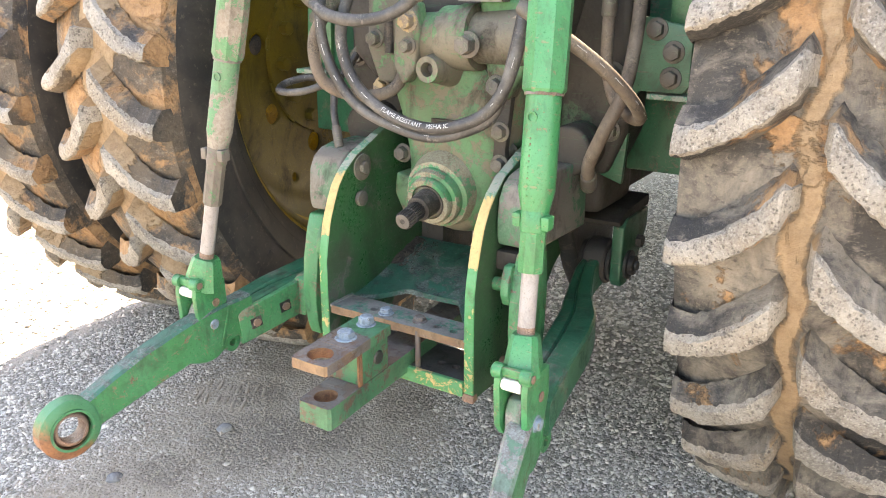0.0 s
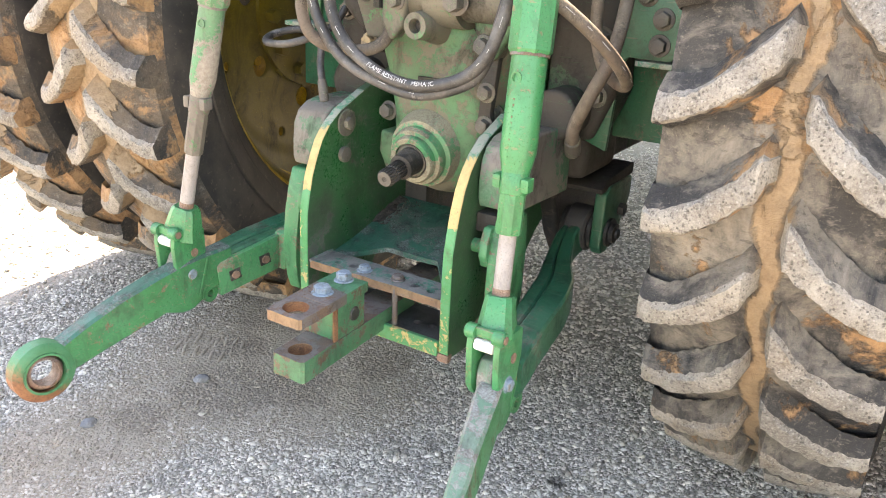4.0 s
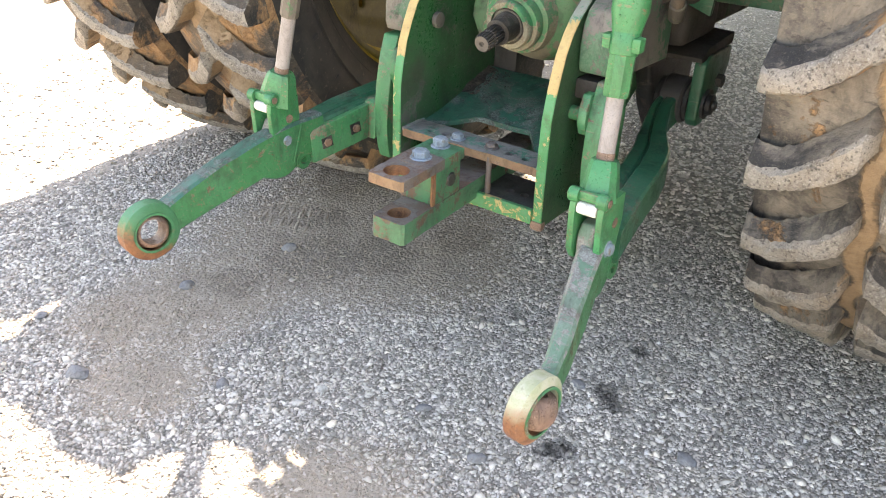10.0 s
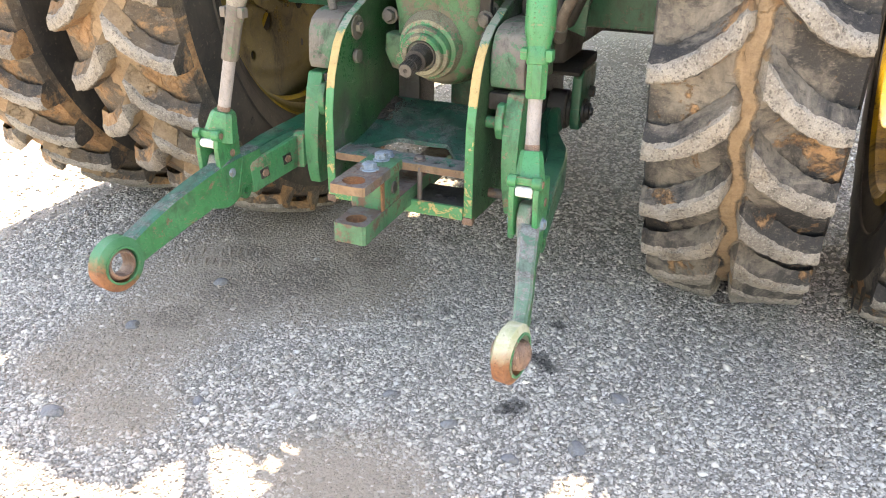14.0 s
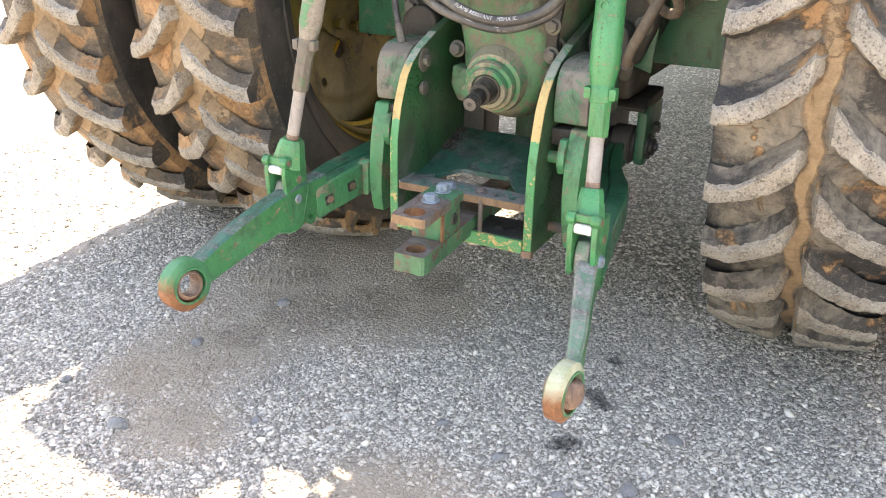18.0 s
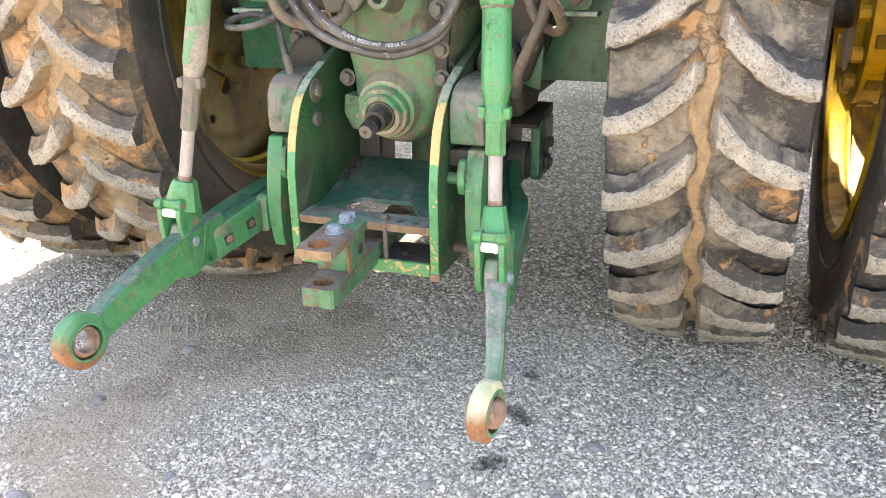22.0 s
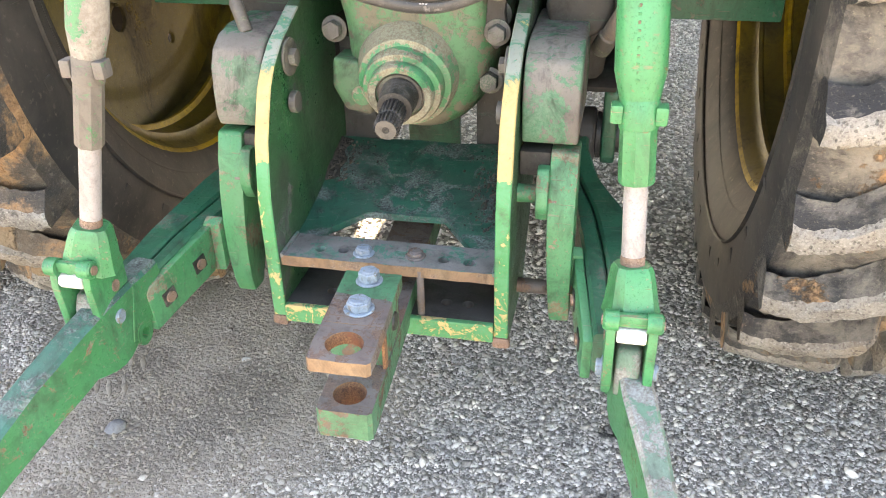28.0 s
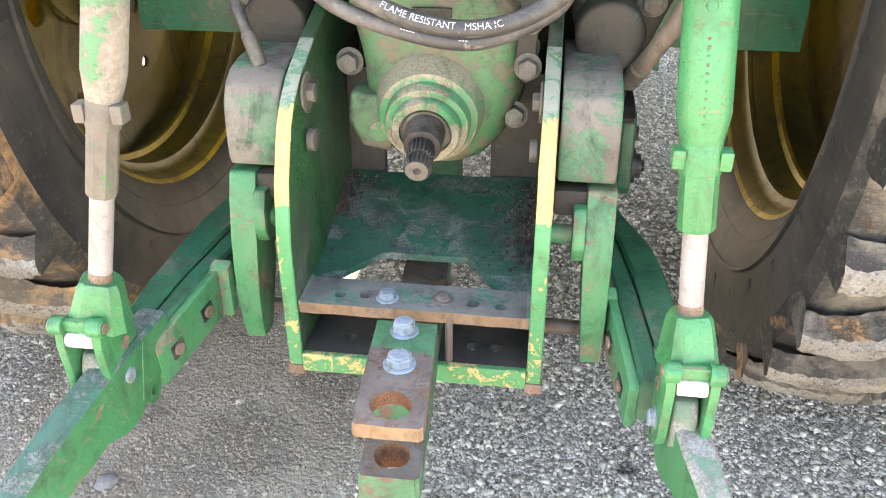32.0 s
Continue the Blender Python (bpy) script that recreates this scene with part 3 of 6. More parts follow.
def tube(bm, pts, r, seg=12, section=None):
    """A round tube, or a bar of the given section [(across, up)], along points."""
    pts = [Vector(p) for p in pts]
    side = None
    rings = []
    for i, p in enumerate(pts):
        d = (pts[min(i + 1, len(pts) - 1)] - pts[max(i - 1, 0)]).normalized()
        if side is None:
            side = d.cross(Vector((0, 0, 1)))
            if side.length < 0.05:
                side = d.cross(Vector((0, 1, 0)))
        side = (side - d * side.dot(d)).normalized()
        up = side.cross(d)
        rr = r[i] if isinstance(r, (list, tuple)) else r
        shape = section(i / (len(pts) - 1)) if section else [(rr * math.cos(2 * math.pi * k / seg), rr * math.sin(2 * math.pi * k / seg)) for k in range(seg)]
        rings.append([bm.verts.new(p + side * a + up * b) for a, b in shape])
    n = len(rings[0])
    faces = []
    for a, b in zip(rings, rings[1:]):
        for i in range(n):
            faces.append(bm.faces.new((a[i], a[(i + 1) % n], b[(i + 1) % n], b[i])))
    faces += [bm.faces.new(list(reversed(rings[0]))), bm.faces.new(rings[-1])]
    bmesh.ops.recalc_face_normals(bm, faces=faces)
    return faces


def roughen(bm, amount, scale):
    for v in bm.verts:
        v.co += noise.noise_vector(v.co * scale) * amount


def nm():
    return bmesh.new()

# ---- ground ----
bm = nm()
N = 140
xs = [-60, -20, -8, -4] + [-2.6 + 5.2 * i / N for i in range(N + 1)] + [4, 8, 20, 60]
ys = [-60, -20, -8, -4] + [-1.9 + 5.2 * i / N for i in range(N + 1)] + [5, 9, 20, 60]


def ground_z(x, y):
    return 0.010 * noise.noise((x * 1.3, y * 1.3, 0)) + 0.005 * noise.noise((x * 9, y * 9, 3)) - 0.004


grid = [[bm.verts.new((x, y, ground_z(x, y))) for x in xs] for y in ys]
for j in range(len(ys) - 1):
    for i in range(len(xs) - 1):
        bm.faces.new((grid[j][i], grid[j][i + 1], grid[j + 1][i + 1], grid[j + 1][i]))
ground = part("ground", bm, M_ground, smooth=60)
tagged(ground, "grey crushed-stone gravel yard with brown dirt patches", "ground", kind="structure")

# ---- tractor ----
tractor = thing("tractor", "worn green and yellow farm tractor with dual rear wheels on gravel", "tractor")


def group_part(name, label="", parent=None):
    ob = new(name)
    ob.parent = parent or tractor
    if label:
        ob["label"] = label
    return ob


# ---- wheels ----
R, HALF = 0.925, 0.203
WY, WZ = 0.83, 0.955
BIG = 1.043
LUGS = 32


def lug_mesh(side, seed, ground_mat):
    """One tread bar from the middle of the tread to the shoulder, club-ended, on the carcass at angle 0."""
    bm = nm()
    K = 22
    rnd = random.Random(seed)
    rows = []
    for k in range(K + 1):
        u = k / K
        x = side * (0.019 + u * (HALF - 0.019))
        s = -0.118 * (1 - (1 - u) ** 1.8)
        half = 0.0175 + 0.014 * (1 - u) ** 2.2 + 0.002 * math.sin(u * 9 + seed)
        base_r = 0.886 - 0.16 * max(0, u - 0.7) ** 2
        top_r = 0.940 - 0.025 * u ** 1.6
        dip = 0.012 if k == 0 else (0.004 if k == K else 0)
        row = []
        for off, rr in ((-half - 0.012, base_r), (-half - 0.001, top_r - dip - 0.008), (-half + 0.004, top_r - dip - 0.001), (0, top_r - dip), (half, top_r - dip - 0.003),
                        (half + 0.007, top_r - dip - 0.012), (half + 0.034, base_r)):
            if k == 0:
                off *= 0.62
            ang = (s + off + rnd.uniform(-0.0028, 0.0028)) / R
            r2 = rr + rnd.uniform(-0.0026, 0.0026)
            row.append(bm.verts.new((x + rnd.uniform(-0.0015, 0.0015), -r2 * math.cos(ang), r2 * math.sin(ang))))
        rows.append(row)
    end = []
    for v in rows[-1]:
        rr = math.hypot(v.co.y, v.co.z)
        f2 = (0.80 + (rr - 0.86) * 0.35) / rr
        end.append(bm.verts.new((side * (HALF + 0.003), v.co.y * f2, v.co.z * f2)))
    rows.append(end)
    nose = []
    for v in rows[0]:
        rr = math.hypot(v.co.y, v.co.z)
        nose.append(bm.verts.new((v.co.x - side * 0.010, v.co.y * 0.880 / rr, v.co.z * 0.880 / rr)))
    rows.insert(0, nose)
    faces = []
    for k, (p, q) in enumerate(zip(rows, rows[1:])):
        for i in range(6):
            f = bm.faces.new((p[i], p[i + 1], q[i + 1], q[i]))
            f.material_index = 0 if 1 <= i <= 4 and k <= K else 1
            faces.append(f)
    bmesh.ops.recalc_face_normals(bm, faces=faces)
    me = bpy.data.meshes.new("tread_lug")
    bm.to_mesh(me)
    bm.free()
    me.materials.append(M_lug)
    me.materials.append(ground_mat)
    me.shade_smooth()
    me.set_sharp_from_angle(angle=radians(38))
    return me


LUG_MESHES = {(s, m): [lug_mesh(s, 10 * s + n, m) for n in range(5)] for s in (-1, 1) for m in (M_tyre, M_tyre_tan)}


def build_wheel(name, label, x, flip, spin, dish, hub, turn=0.0, rim_in=0.0):
    """A wheel with its axle along x. flip: which way the disc bulges (1 or -1)."""
    w = group_part(name, label)
    w.matrix_basis = pose(x, WY, WZ, spin, 0, 0) @ Matrix.Diagonal((1, BIG, BIG, 1))
    bm = nm()
    prof = [(-0.140, 0.598), (-0.160, 0.625), (-0.190, 0.67), (-0.210, 0.73), (-0.213, 0.78), (-0.210, 0.825), (-0.200, 0.860), (-0.13, 0.876), (-0.06, 0.886), (0, 0.888)]
    prof = prof + [(-a, r) for a, r in reversed(prof[:-1])] + [(0.12, 0.585), (-0.12, 0.585)]
    for f in lathe(bm, prof, (0, 0, 0), (1, 0, 0), 120, close=True):
        c = f.calc_center_median()
        f.material_index = 0 if math.hypot(c.y, c.z) > 0.84 else 1
    tread = M_tyre if x > 0 else M_tyre_tan
    part("tyre", bm, [tread, M_side], w, "black rubber tyre caked with tan clay", smooth=40)
    rnd = random.Random(int(x * 100))
    for side in (-1, 1):
        for n in range(LUGS):
            ob = new("tread_lug", LUG_MESHES[side, tread][rnd.randrange(5)])
            ob.parent = w
            ob.matrix_basis = pose(0, 0, 0, -360 * (n + (0.5 if side > 0 else 0)) / LUGS, 0, 0)
    # moulded ribs on the sidewalls
    for side in (-1, 1):
        bm = nm()
        for r, d in ((0.64, 0.166), (0.70, 0.202)):
            ring = [(side * d, r - 0.004), (side * (d + 0.005), r - 0.002), (side * (d + 0.006), r + 0.002), (side * (d - 0.002), r + 0.005)]
            lathe(bm, ring, (0, 0, 0), (1, 0, 0), 96, close=True)
        part("sidewall_rib", bm, M_side, w, smooth=60)
    for k in range(26):
        a = math.pi * 2 * (k + (k // 7) * 0.8) / 31
        bm = nm()
        r, wdt, hgt = 0.745, 0.012 + 0.006 * (k % 3), 0.034
        sd = -flip
        m = pose(0, 0, 0, math.degrees(a), 0, 0) @ pose(sd * 0.2105, 0, r, 0, sd * -3, 0)
        bmesh.ops.create_cube(bm, size=1, matrix=m @ Matrix.Diagonal((0.004, wdt, hgt if k % 2 else hgt * 0.6, 1)))
        bevel(bm, 0.001, 1)
        part("moulded_mark", bm, M_side, w)
    bm = nm()
    prof = [(-0.134, 0.622), (-0.142, 0.604), (-0.128, 0.585), (-0.10, 0.575), (-0.088, 0.566), (-0.083, 0.552), (-0.074, 0.551), (-0.068, 0.556), (-0.05, 0.550), (-0.02, 0.549), (-0.014, 0.536), (-0.004, 0.536), (0.002, 0.549), (0.02, 0.549), (0.045, 0.562), (0.062, 0.562), (0.066, 0.550), (0.076, 0.550),
            (0.082, 0.566), (0.10, 0.578), (0.128, 0.585), (0.142, 0.604), (0.134, 0.622), (0.118, 0.600), (0.09, 0.592), (0.06, 0.575), (0.03, 0.575), (0.0, 0.56), (-0.06, 0.568), (-0.10, 0.59), (-0.118, 0.600)]
    for f in lathe(bm, [(flip * (a + (rim_in if a > 0 else 0)), r) for a, r in prof], (0, 0, 0), (1, 0, 0), 96, close=True):
        r = max(math.hypot(v.co.y, v.co.z) for v in f.verts)
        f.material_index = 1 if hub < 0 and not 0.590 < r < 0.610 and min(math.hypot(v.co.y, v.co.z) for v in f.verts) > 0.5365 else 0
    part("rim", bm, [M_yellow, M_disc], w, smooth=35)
    bm = nm()
    seg = 192
    rr = [0.14, 0.20, 0.25] + [0.262 + 0.012 * k for k in range(16)] + [0.46, 0.475, 0.49, 0.52, 0.535, 0.572]
    dd = [1.0 if r < 0.30 else 1.0 - (r - 0.30) * 1.35 + (0.05 if 0.465 < r < 0.53 else 0.0) for r in rr]
    bores = [(0.288, k * 45.0, 0.033) for k in range(8)] + [(0.415, k * 45.0 + 14.0, 0.017) for k in range(8)]
    bores = [(Vector((-r * math.cos(radians(a)), r * math.sin(radians(a)))), q) for r, a, q in bores]
    flat = [[Vector((-r * math.cos(2 * math.pi * i / seg), r * math.sin(2 * math.pi * i / seg))) for i in range(seg)] for r in rr]
    layers = [[[bm.verts.new((flip * (dish * d + th), p.x, p.y)) for p in ring] for ring, d in zip(flat, dd)] for th in (0, -0.012)]
    for k in range(len(rr) - 1):
        for i in range(seg):
            j = (i + 1) % seg
            quad = ((k, i), (k, j), (k + 1, j), (k + 1, i))
            mid_ = sum((flat[a][b] for a, b in quad), Vector((0, 0))) / 4
            if any((mid_ - o).length < q for o, q in bores):
                continue
            for lay in layers:
                bm.faces.new([lay[a][b] for a, b in quad])
    for v in bm.verts:
        p = Vector((v.co.y, v.co.z))
        for o, q in bores:
            if (p - o).length < q + 0.011 and any(e.is_boundary for e in v.link_edges):
                p = o + (p - o).normalized() * q
                v.co.y, v.co.z = p
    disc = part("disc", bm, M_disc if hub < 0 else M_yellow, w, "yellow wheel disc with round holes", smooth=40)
    disc.matrix_basis = pose(0, 0, 0, turn, 0, 0)
    bm = nm()
    steps = [(1.0, 0.08), (1.0, 0.165), (0.88, 0.172), (0.86, 0.235), (0.83, 0.25), (0.40, 0.25), (0.37, 0.205), (0.12, 0.21), (0.10, 0.235), (0.02, 0.235), (0.02, 0.08)]
    lathe(bm, [(flip * (dish + hub * a), r) for a, r in steps], (0, 0, 0), (1, 0, 0), 40)
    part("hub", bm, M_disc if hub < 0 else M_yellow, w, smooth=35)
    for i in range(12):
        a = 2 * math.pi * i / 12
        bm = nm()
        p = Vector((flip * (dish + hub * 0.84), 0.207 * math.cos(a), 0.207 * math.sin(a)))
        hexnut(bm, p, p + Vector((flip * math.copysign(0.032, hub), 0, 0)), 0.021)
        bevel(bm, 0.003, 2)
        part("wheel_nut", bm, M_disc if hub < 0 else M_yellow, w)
        bm = nm()
        p = Vector((flip * (dish + hub * 0.62), 0.2515 * math.cos(a + 0.26), 0.2515 * math.sin(a + 0.26)))
        box(bm, (0, 0, 0), (abs(hub) * 0.26, 0.034, 0.012))
        bevel(bm, 0.004, 2)
        bmesh.ops.transform(bm, matrix=Matrix.Translation(p) @ Matrix.Rotation(a + 0.26 - math.pi / 2, 4, "X"), verts=bm.verts)
        part("hub_slot", bm, M_disc, w)
    return w


XL, XR = -0.842, 0.795
build_wheel("inner_wheel", "inner rear wheel, lugs worn grey, orange clay between them", XR, 1, 2.95, 0.17, -0.035)
build_wheel("outer_wheel", "outer dual rear wheel with sunlit yellow rim", 1.345, -1, -1.5, 0.06, 0.16, 0.0, 0.06)
build_wheel("inner_wheel", "inner rear wheel, lugs worn grey, orange clay between them", XL, -1, 4.5, 0.10, -0.035, -13.8)
build_wheel("outer_wheel", "outer dual rear wheel, tan clay on its tread", -1.44, 1, 5.5, 0.06, 0.17)

# ---- axle, transmission, and unseen body above and ahead ----
bm = nm()
for s in (-1, 1):
    lathe(bm, [(0.12, 0.17), (0.30, 0.16), (0.50, 0.12), (0.62, 0.12), (0.62, 0.15), (0.66, 0.15)], (0, WY, WZ), (s, 0, 0), 32)
part("axle_housing", bm, M_cast, tractor, smooth=40)
bm = nm()
cyl(bm, (-1.66, WY, WZ), (1.34, WY, WZ), 0.055)
part("axle", bm, M_dark, tractor, smooth=40)
bm = nm()
box(bm, (0, 1.55, 0.98), (0.52, 2.2, 0.62))
bevel(bm, 0.05, 3)
part("transmission", bm, M_cast, tractor, smooth=40)
bm = nm()
box(bm, (0, 2.3, 2.02), (1.20, 1.5, 1.4))
bevel(bm, 0.06, 3)
part("cab", bm, M_green, tractor, smooth=40)
bm = nm()
box(bm, (0.0, 2.35, 2.78), (1.4, 1.6, 0.14))
bevel(bm, 0.05, 3)
part("cab_roof", bm, M_green, tractor, smooth=40)
# hood and engine stay out of view, added to block sun from the ground
bm = nm()
box(bm, (0, 4.6, 1.45), (0.85, 3.8, 0.9))
bevel(bm, 0.12, 3)
part("unseen_hood", bm, M_green, tractor, smooth=40)
bm = nm()
box(bm, (0, 3.9, 0.80), (0.62, 2.8, 0.72))
bevel(bm, 0.05, 3)
part("unseen_engine", bm, M_dark, tractor, smooth=40)
# unseen sheet overhead, its outline cut to give the shadow edge on the ground
bm = nm()
prism(bm, [(-1.39, 1.9), (-1.39, 0.91), (-1.31, 0.72), (-1.23, 0.58), (-1.10, 0.515), (-1.04, 0.51), (-0.996, 0.435), (-0.908, 0.332), (-0.80, 0.300), (-0.70, 0.317), (-0.622, 0.337), (-0.626, 0.396), (-0.564, 0.525),
           (-0.50, 0.540), (-0.43, 0.504), (-0.439, 0.618), (-0.409, 0.735), (-0.394, 0.757), (-0.386, 0.63), (-0.375, 0.529), (-0.367, 0.455), (-0.329, 0.333), (-0.325, 0.06), (-0.16, 0.06), (-0.12, 0.42), (-0.031, 0.527), (0.012, 0.628),
           (0.032, 0.66), (0.071, 0.658), (0.100, 0.616), (0.095, 0.40), (0.125, 0.40), (0.140, 0.62), (0.159, 0.688), (0.161, 0.83), (0.21, 0.832), (0.263, 0.718), (0.325, 0.518), (0.378, 0.26), (0.860, 0.26), (0.860, 1.9)], "z", 1.96, 2.02)
part("shade_deck", bm, M_green, tractor)
for s in (-1, 1):
    # long unseen block on each side, added to shade the ground ahead
    bm = nm()
    box(bm, (s * 0.81, 4.4, 1.02), (0.90, 5.0, 0.50))
    bevel(bm, 0.08, 3)
    part("side_shade_block", bm, M_green, tractor, smooth=40)
    bm = nm()
    tube(bm, [(s * 0.22, 0.60, 1.42), (s * 0.23, 0.2, 1.46), (s * 0.23, 0.0, 1.43)], 0.04)
    part("lift_arm", bm, M_green, tractor, smooth=40)

# ---- drawbar support: two side plates, shelves and a ramp ----
support = group_part("drawbar_support", "green welded drawbar support with yellow flaking edges")
PROFILE = [(-0.032, 0.362), (-0.034, 0.45), (-0.034, 0.54), (-0.033, 0.60), (-0.025, 0.645), (-0.014, 0.690), (0.001, 0.730), (0.020, 0.765), (0.045, 0.795), (0.085, 0.824), (0.17, 0.858), (0.38, 0.925),
           (0.46, 0.93), (0.46, 0.62), (0.34, 0.55), (0.22, 0.42), (0.17, 0.362)]
for x in (-0.2, 0.186):
    bm = nm()
    prism(bm, PROFILE, "x", x - 0.0115, x + 0.0115)
    bevel(bm, 0.002, 1)
    bm.normal_update()
    for f in bm.faces:
        c = f.calc_center_median()
        if abs(f.normal.x) < 0.85 and c.y < 0.18 and c.z > 0.37:
            f.material_index = 1
    roughen(bm, 0.0012, 30)
    part("side_plate", bm, [M_plate, M_edge], support, "dark green plate, yellow paint flaking on its edge", smooth=35)
# shelf with bolt holes


def plate_with_holes(bm, x0, x1, y0, y1, z0, z1, holes, n=8):
    """A flat bar with a row of round holes (x, y, r) bored through it."""
    cuts = sorted(holes)
    edges = [x0] + [(a[0] + b[0]) / 2 for a, b in zip(cuts, cuts[1:])] + [x1]
    for (hx, hy, hr), a, b in zip(cuts, edges, edges[1:]):
        rim = [(a + (b - a) * k / n, y0) for k in range(n)] + [(b, y0 + (y1 - y0) * k / n) for k in range(n)]
        rim += [(b - (b - a) * k / n, y1) for k in range(n)] + [(a, y1 - (y1 - y0) * k / n) for k in range(n)]
        turn = [math.atan2(v - hy, u - hx) for u, v in rim]
        rings = {z: ([bm.verts.new((hx + hr * math.cos(t), hy + hr * math.sin(t), z)) for t in turn], [bm.verts.new((u, v, z)) for u, v in rim]) for z in (z0, z1)}
        (li, lo), (hi, ho) = rings[z0], rings[z1]
        for i in range(4 * n):
            j = (i + 1) % (4 * n)
            bm.faces.new((hi[i], ho[i], ho[j], hi[j]))
            bm.faces.new((li[j], lo[j], lo[i], li[i]))
            bm.faces.new((li[i], hi[i], hi[j], li[j]))
            inner = all(abs(rim[k][0] - c) < 1e-9 for k in (i, j) for c in [a]) and a != x0 or all(abs(rim[k][0] - b) < 1e-9 for k in (i, j)) and b != x1
            if not inner:
                bm.faces.new((lo[j], ho[j], ho[i], lo[i]))
    bmesh.ops.remove_doubles(bm, verts=bm.verts[:], dist=0.0002)


bm = nm()
plate_with_holes(bm, -0.188, 0.174, -0.026, 0.052, 0.474, 0.493, [(-0.128, 0.005, 0.009), (-0.088, 0.007, 0.009), (0.085, 0.005, 0.010), (0.128, 0.002, 0.010)])
roughen(bm, 0.001, 40)
bm.normal_update()
for f in bm.faces:
    if f.normal.y < -0.7 and f.calc_center_median().y < -0.021:
        f.material_index = 1
part("shelf", bm, [M_shelf, M_tan_rust], support, "dusty grey steel shelf with bolt holes, rusty front edge")
bm = nm()
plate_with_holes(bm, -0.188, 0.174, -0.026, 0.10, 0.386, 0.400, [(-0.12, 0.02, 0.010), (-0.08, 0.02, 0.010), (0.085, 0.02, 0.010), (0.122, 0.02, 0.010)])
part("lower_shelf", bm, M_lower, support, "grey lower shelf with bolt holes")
bm = nm()
box(bm, (-0.007, -0.032, 0.384), (0.362, 0.012, 0.034))
bevel(bm, 0.003, 2)
part("cross_bar", bm, M_edge, support, "yellow and green flaking front bar")
for s in (-1, 1):
    bm = nm()
    tube(bm, [(s * 0.187, -0.028 + 0.02 * k, 0.493) for k in range(5)], [0.004, 0.005, 0.0045, 0.005, 0.004], 8)
    roughen(bm, 0.0015, 90)
    part("weld_bead", bm, M_shelf, support, smooth=60)
    bm = nm()
    box(bm, (s * 0.2, -0.026, 0.366), (0.030, 0.020, 0.020))
    bevel(bm, 0.006, 2)
    roughen(bm, 0.002, 50)
    part("corner_weld", bm, M_ballrust, support, "rusty weld", smooth=50)
# ramp: curved sheet with a trapezoid notch at its front
bm = nm()
NX, NY = 48, 14


def ramp_z(y):
    """Height of the curved floor sheet."""
    return 0.489 + 0.071 * max(0.0, (y - 0.05) / 0.29) ** 1.25


rows = []
for top in (0.0, -0.012):
    layer = []
    for j in range(NY + 1):
        v = j / NY
        row = []
        for i in range(NX + 1):
            x = -0.188 + 0.362 * i / NX
            cut = min((x + 0.170) / 0.09, (0.125 - x) / 0.065)
            front = 0.052 + 0.078 * min(1.0, max(0.0, cut))
            y = front + (0.340 - front) * v
            z = ramp_z(y) + 0.003 * noise.noise((x * 12, y * 12, 1))
            row.append(bm.verts.new((x, y, z + top)))
        layer.append(row)
    rows.append(layer)
for layer, flip in zip(rows, (False, True)):
    for j in range(NY):
        for i in range(NX):
            q = (layer[j][i], layer[j][i + 1], layer[j + 1][i + 1], layer[j + 1][i])
            bm.faces.new(q if not flip else tuple(reversed(q)))
for i in range(NX):
    bm.faces.new((rows[0][0][i + 1], rows[0][0][i], rows[1][0][i], rows[1][0][i + 1]))
part("ramp", bm, M_green_dark, support, "scuffed dark green curved floor sheet", smooth=60)
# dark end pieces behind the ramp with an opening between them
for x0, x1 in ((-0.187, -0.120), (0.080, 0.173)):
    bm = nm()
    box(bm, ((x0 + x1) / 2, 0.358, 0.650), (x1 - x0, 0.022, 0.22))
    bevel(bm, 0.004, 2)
    part("end_piece", bm, M_lower, support, "dark end piece", smooth=40)
bm = nm()
box(bm, (-0.060, 0.60, 0.53), (0.120, 0.020, 0.30))
bevel(bm, 0.004, 2)
part("centre_bar", bm, M_green_shaded, support, smooth=40)
# dirt lying on the ramp by the plates
bm = nm()
rnd = random.Random(4)


for s, y0, y1, spread, peak in ((1, 0.12, 0.335, 0.030, 0.013), (-1, 0.20, 0.335, 0.030, 0.012)):
    pile = [[None] * 9 for _ in range(25)]
    for j in range(25):
        y = y0 + (y1 - y0) * j / 24
        for i in range(9):
            x = (-0.1885 if s < 0 else 0.1745) - s * ((spread * (0.7 + 0.5 * noise.noise((y * 25, 3.0, s))) * 1.4) * i / 8)
            u = (1 - i / 8) * min(1, j / 5, (24 - j) / 2 + 0.3)
            pile[j][i] = bm.verts.new((x, y, ramp_z(y) - 0.003 + peak * u + 0.004 * u * noise.noise((x * 120, y * 120, 0))))
    for j in range(24):
        for i in range(8):
            bm.faces.new((pile[j][i], pile[j][i + 1], pile[j + 1][i + 1], pile[j + 1][i]))
for n in range(620):
    s = rnd.choice((-1, 1, 1, 1))
    side = 0.171 if s > 0 else 0.185
    x = s * (side - abs(rnd.gauss(0, 0.034 if s > 0 else 0.030)))
    y = rnd.uniform(0.10, 0.33) if s > 0 else rnd.uniform(0.20, 0.33)
    near = max(0.0, 1 - (side - abs(x)) / 0.04)
    q = rnd.uniform(0.0008, 0.003)
    bmesh.ops.create_icosphere(bm, subdivisions=1, radius=q, matrix=pose(x, y, ramp_z(y) + 0.010 * near + q * 0.3, rnd.uniform(0, 90), rnd.uniform(0, 90), 0) @ Matrix.Diagonal((1, rnd.uniform(0.7, 2.2), 0.6, 1)))
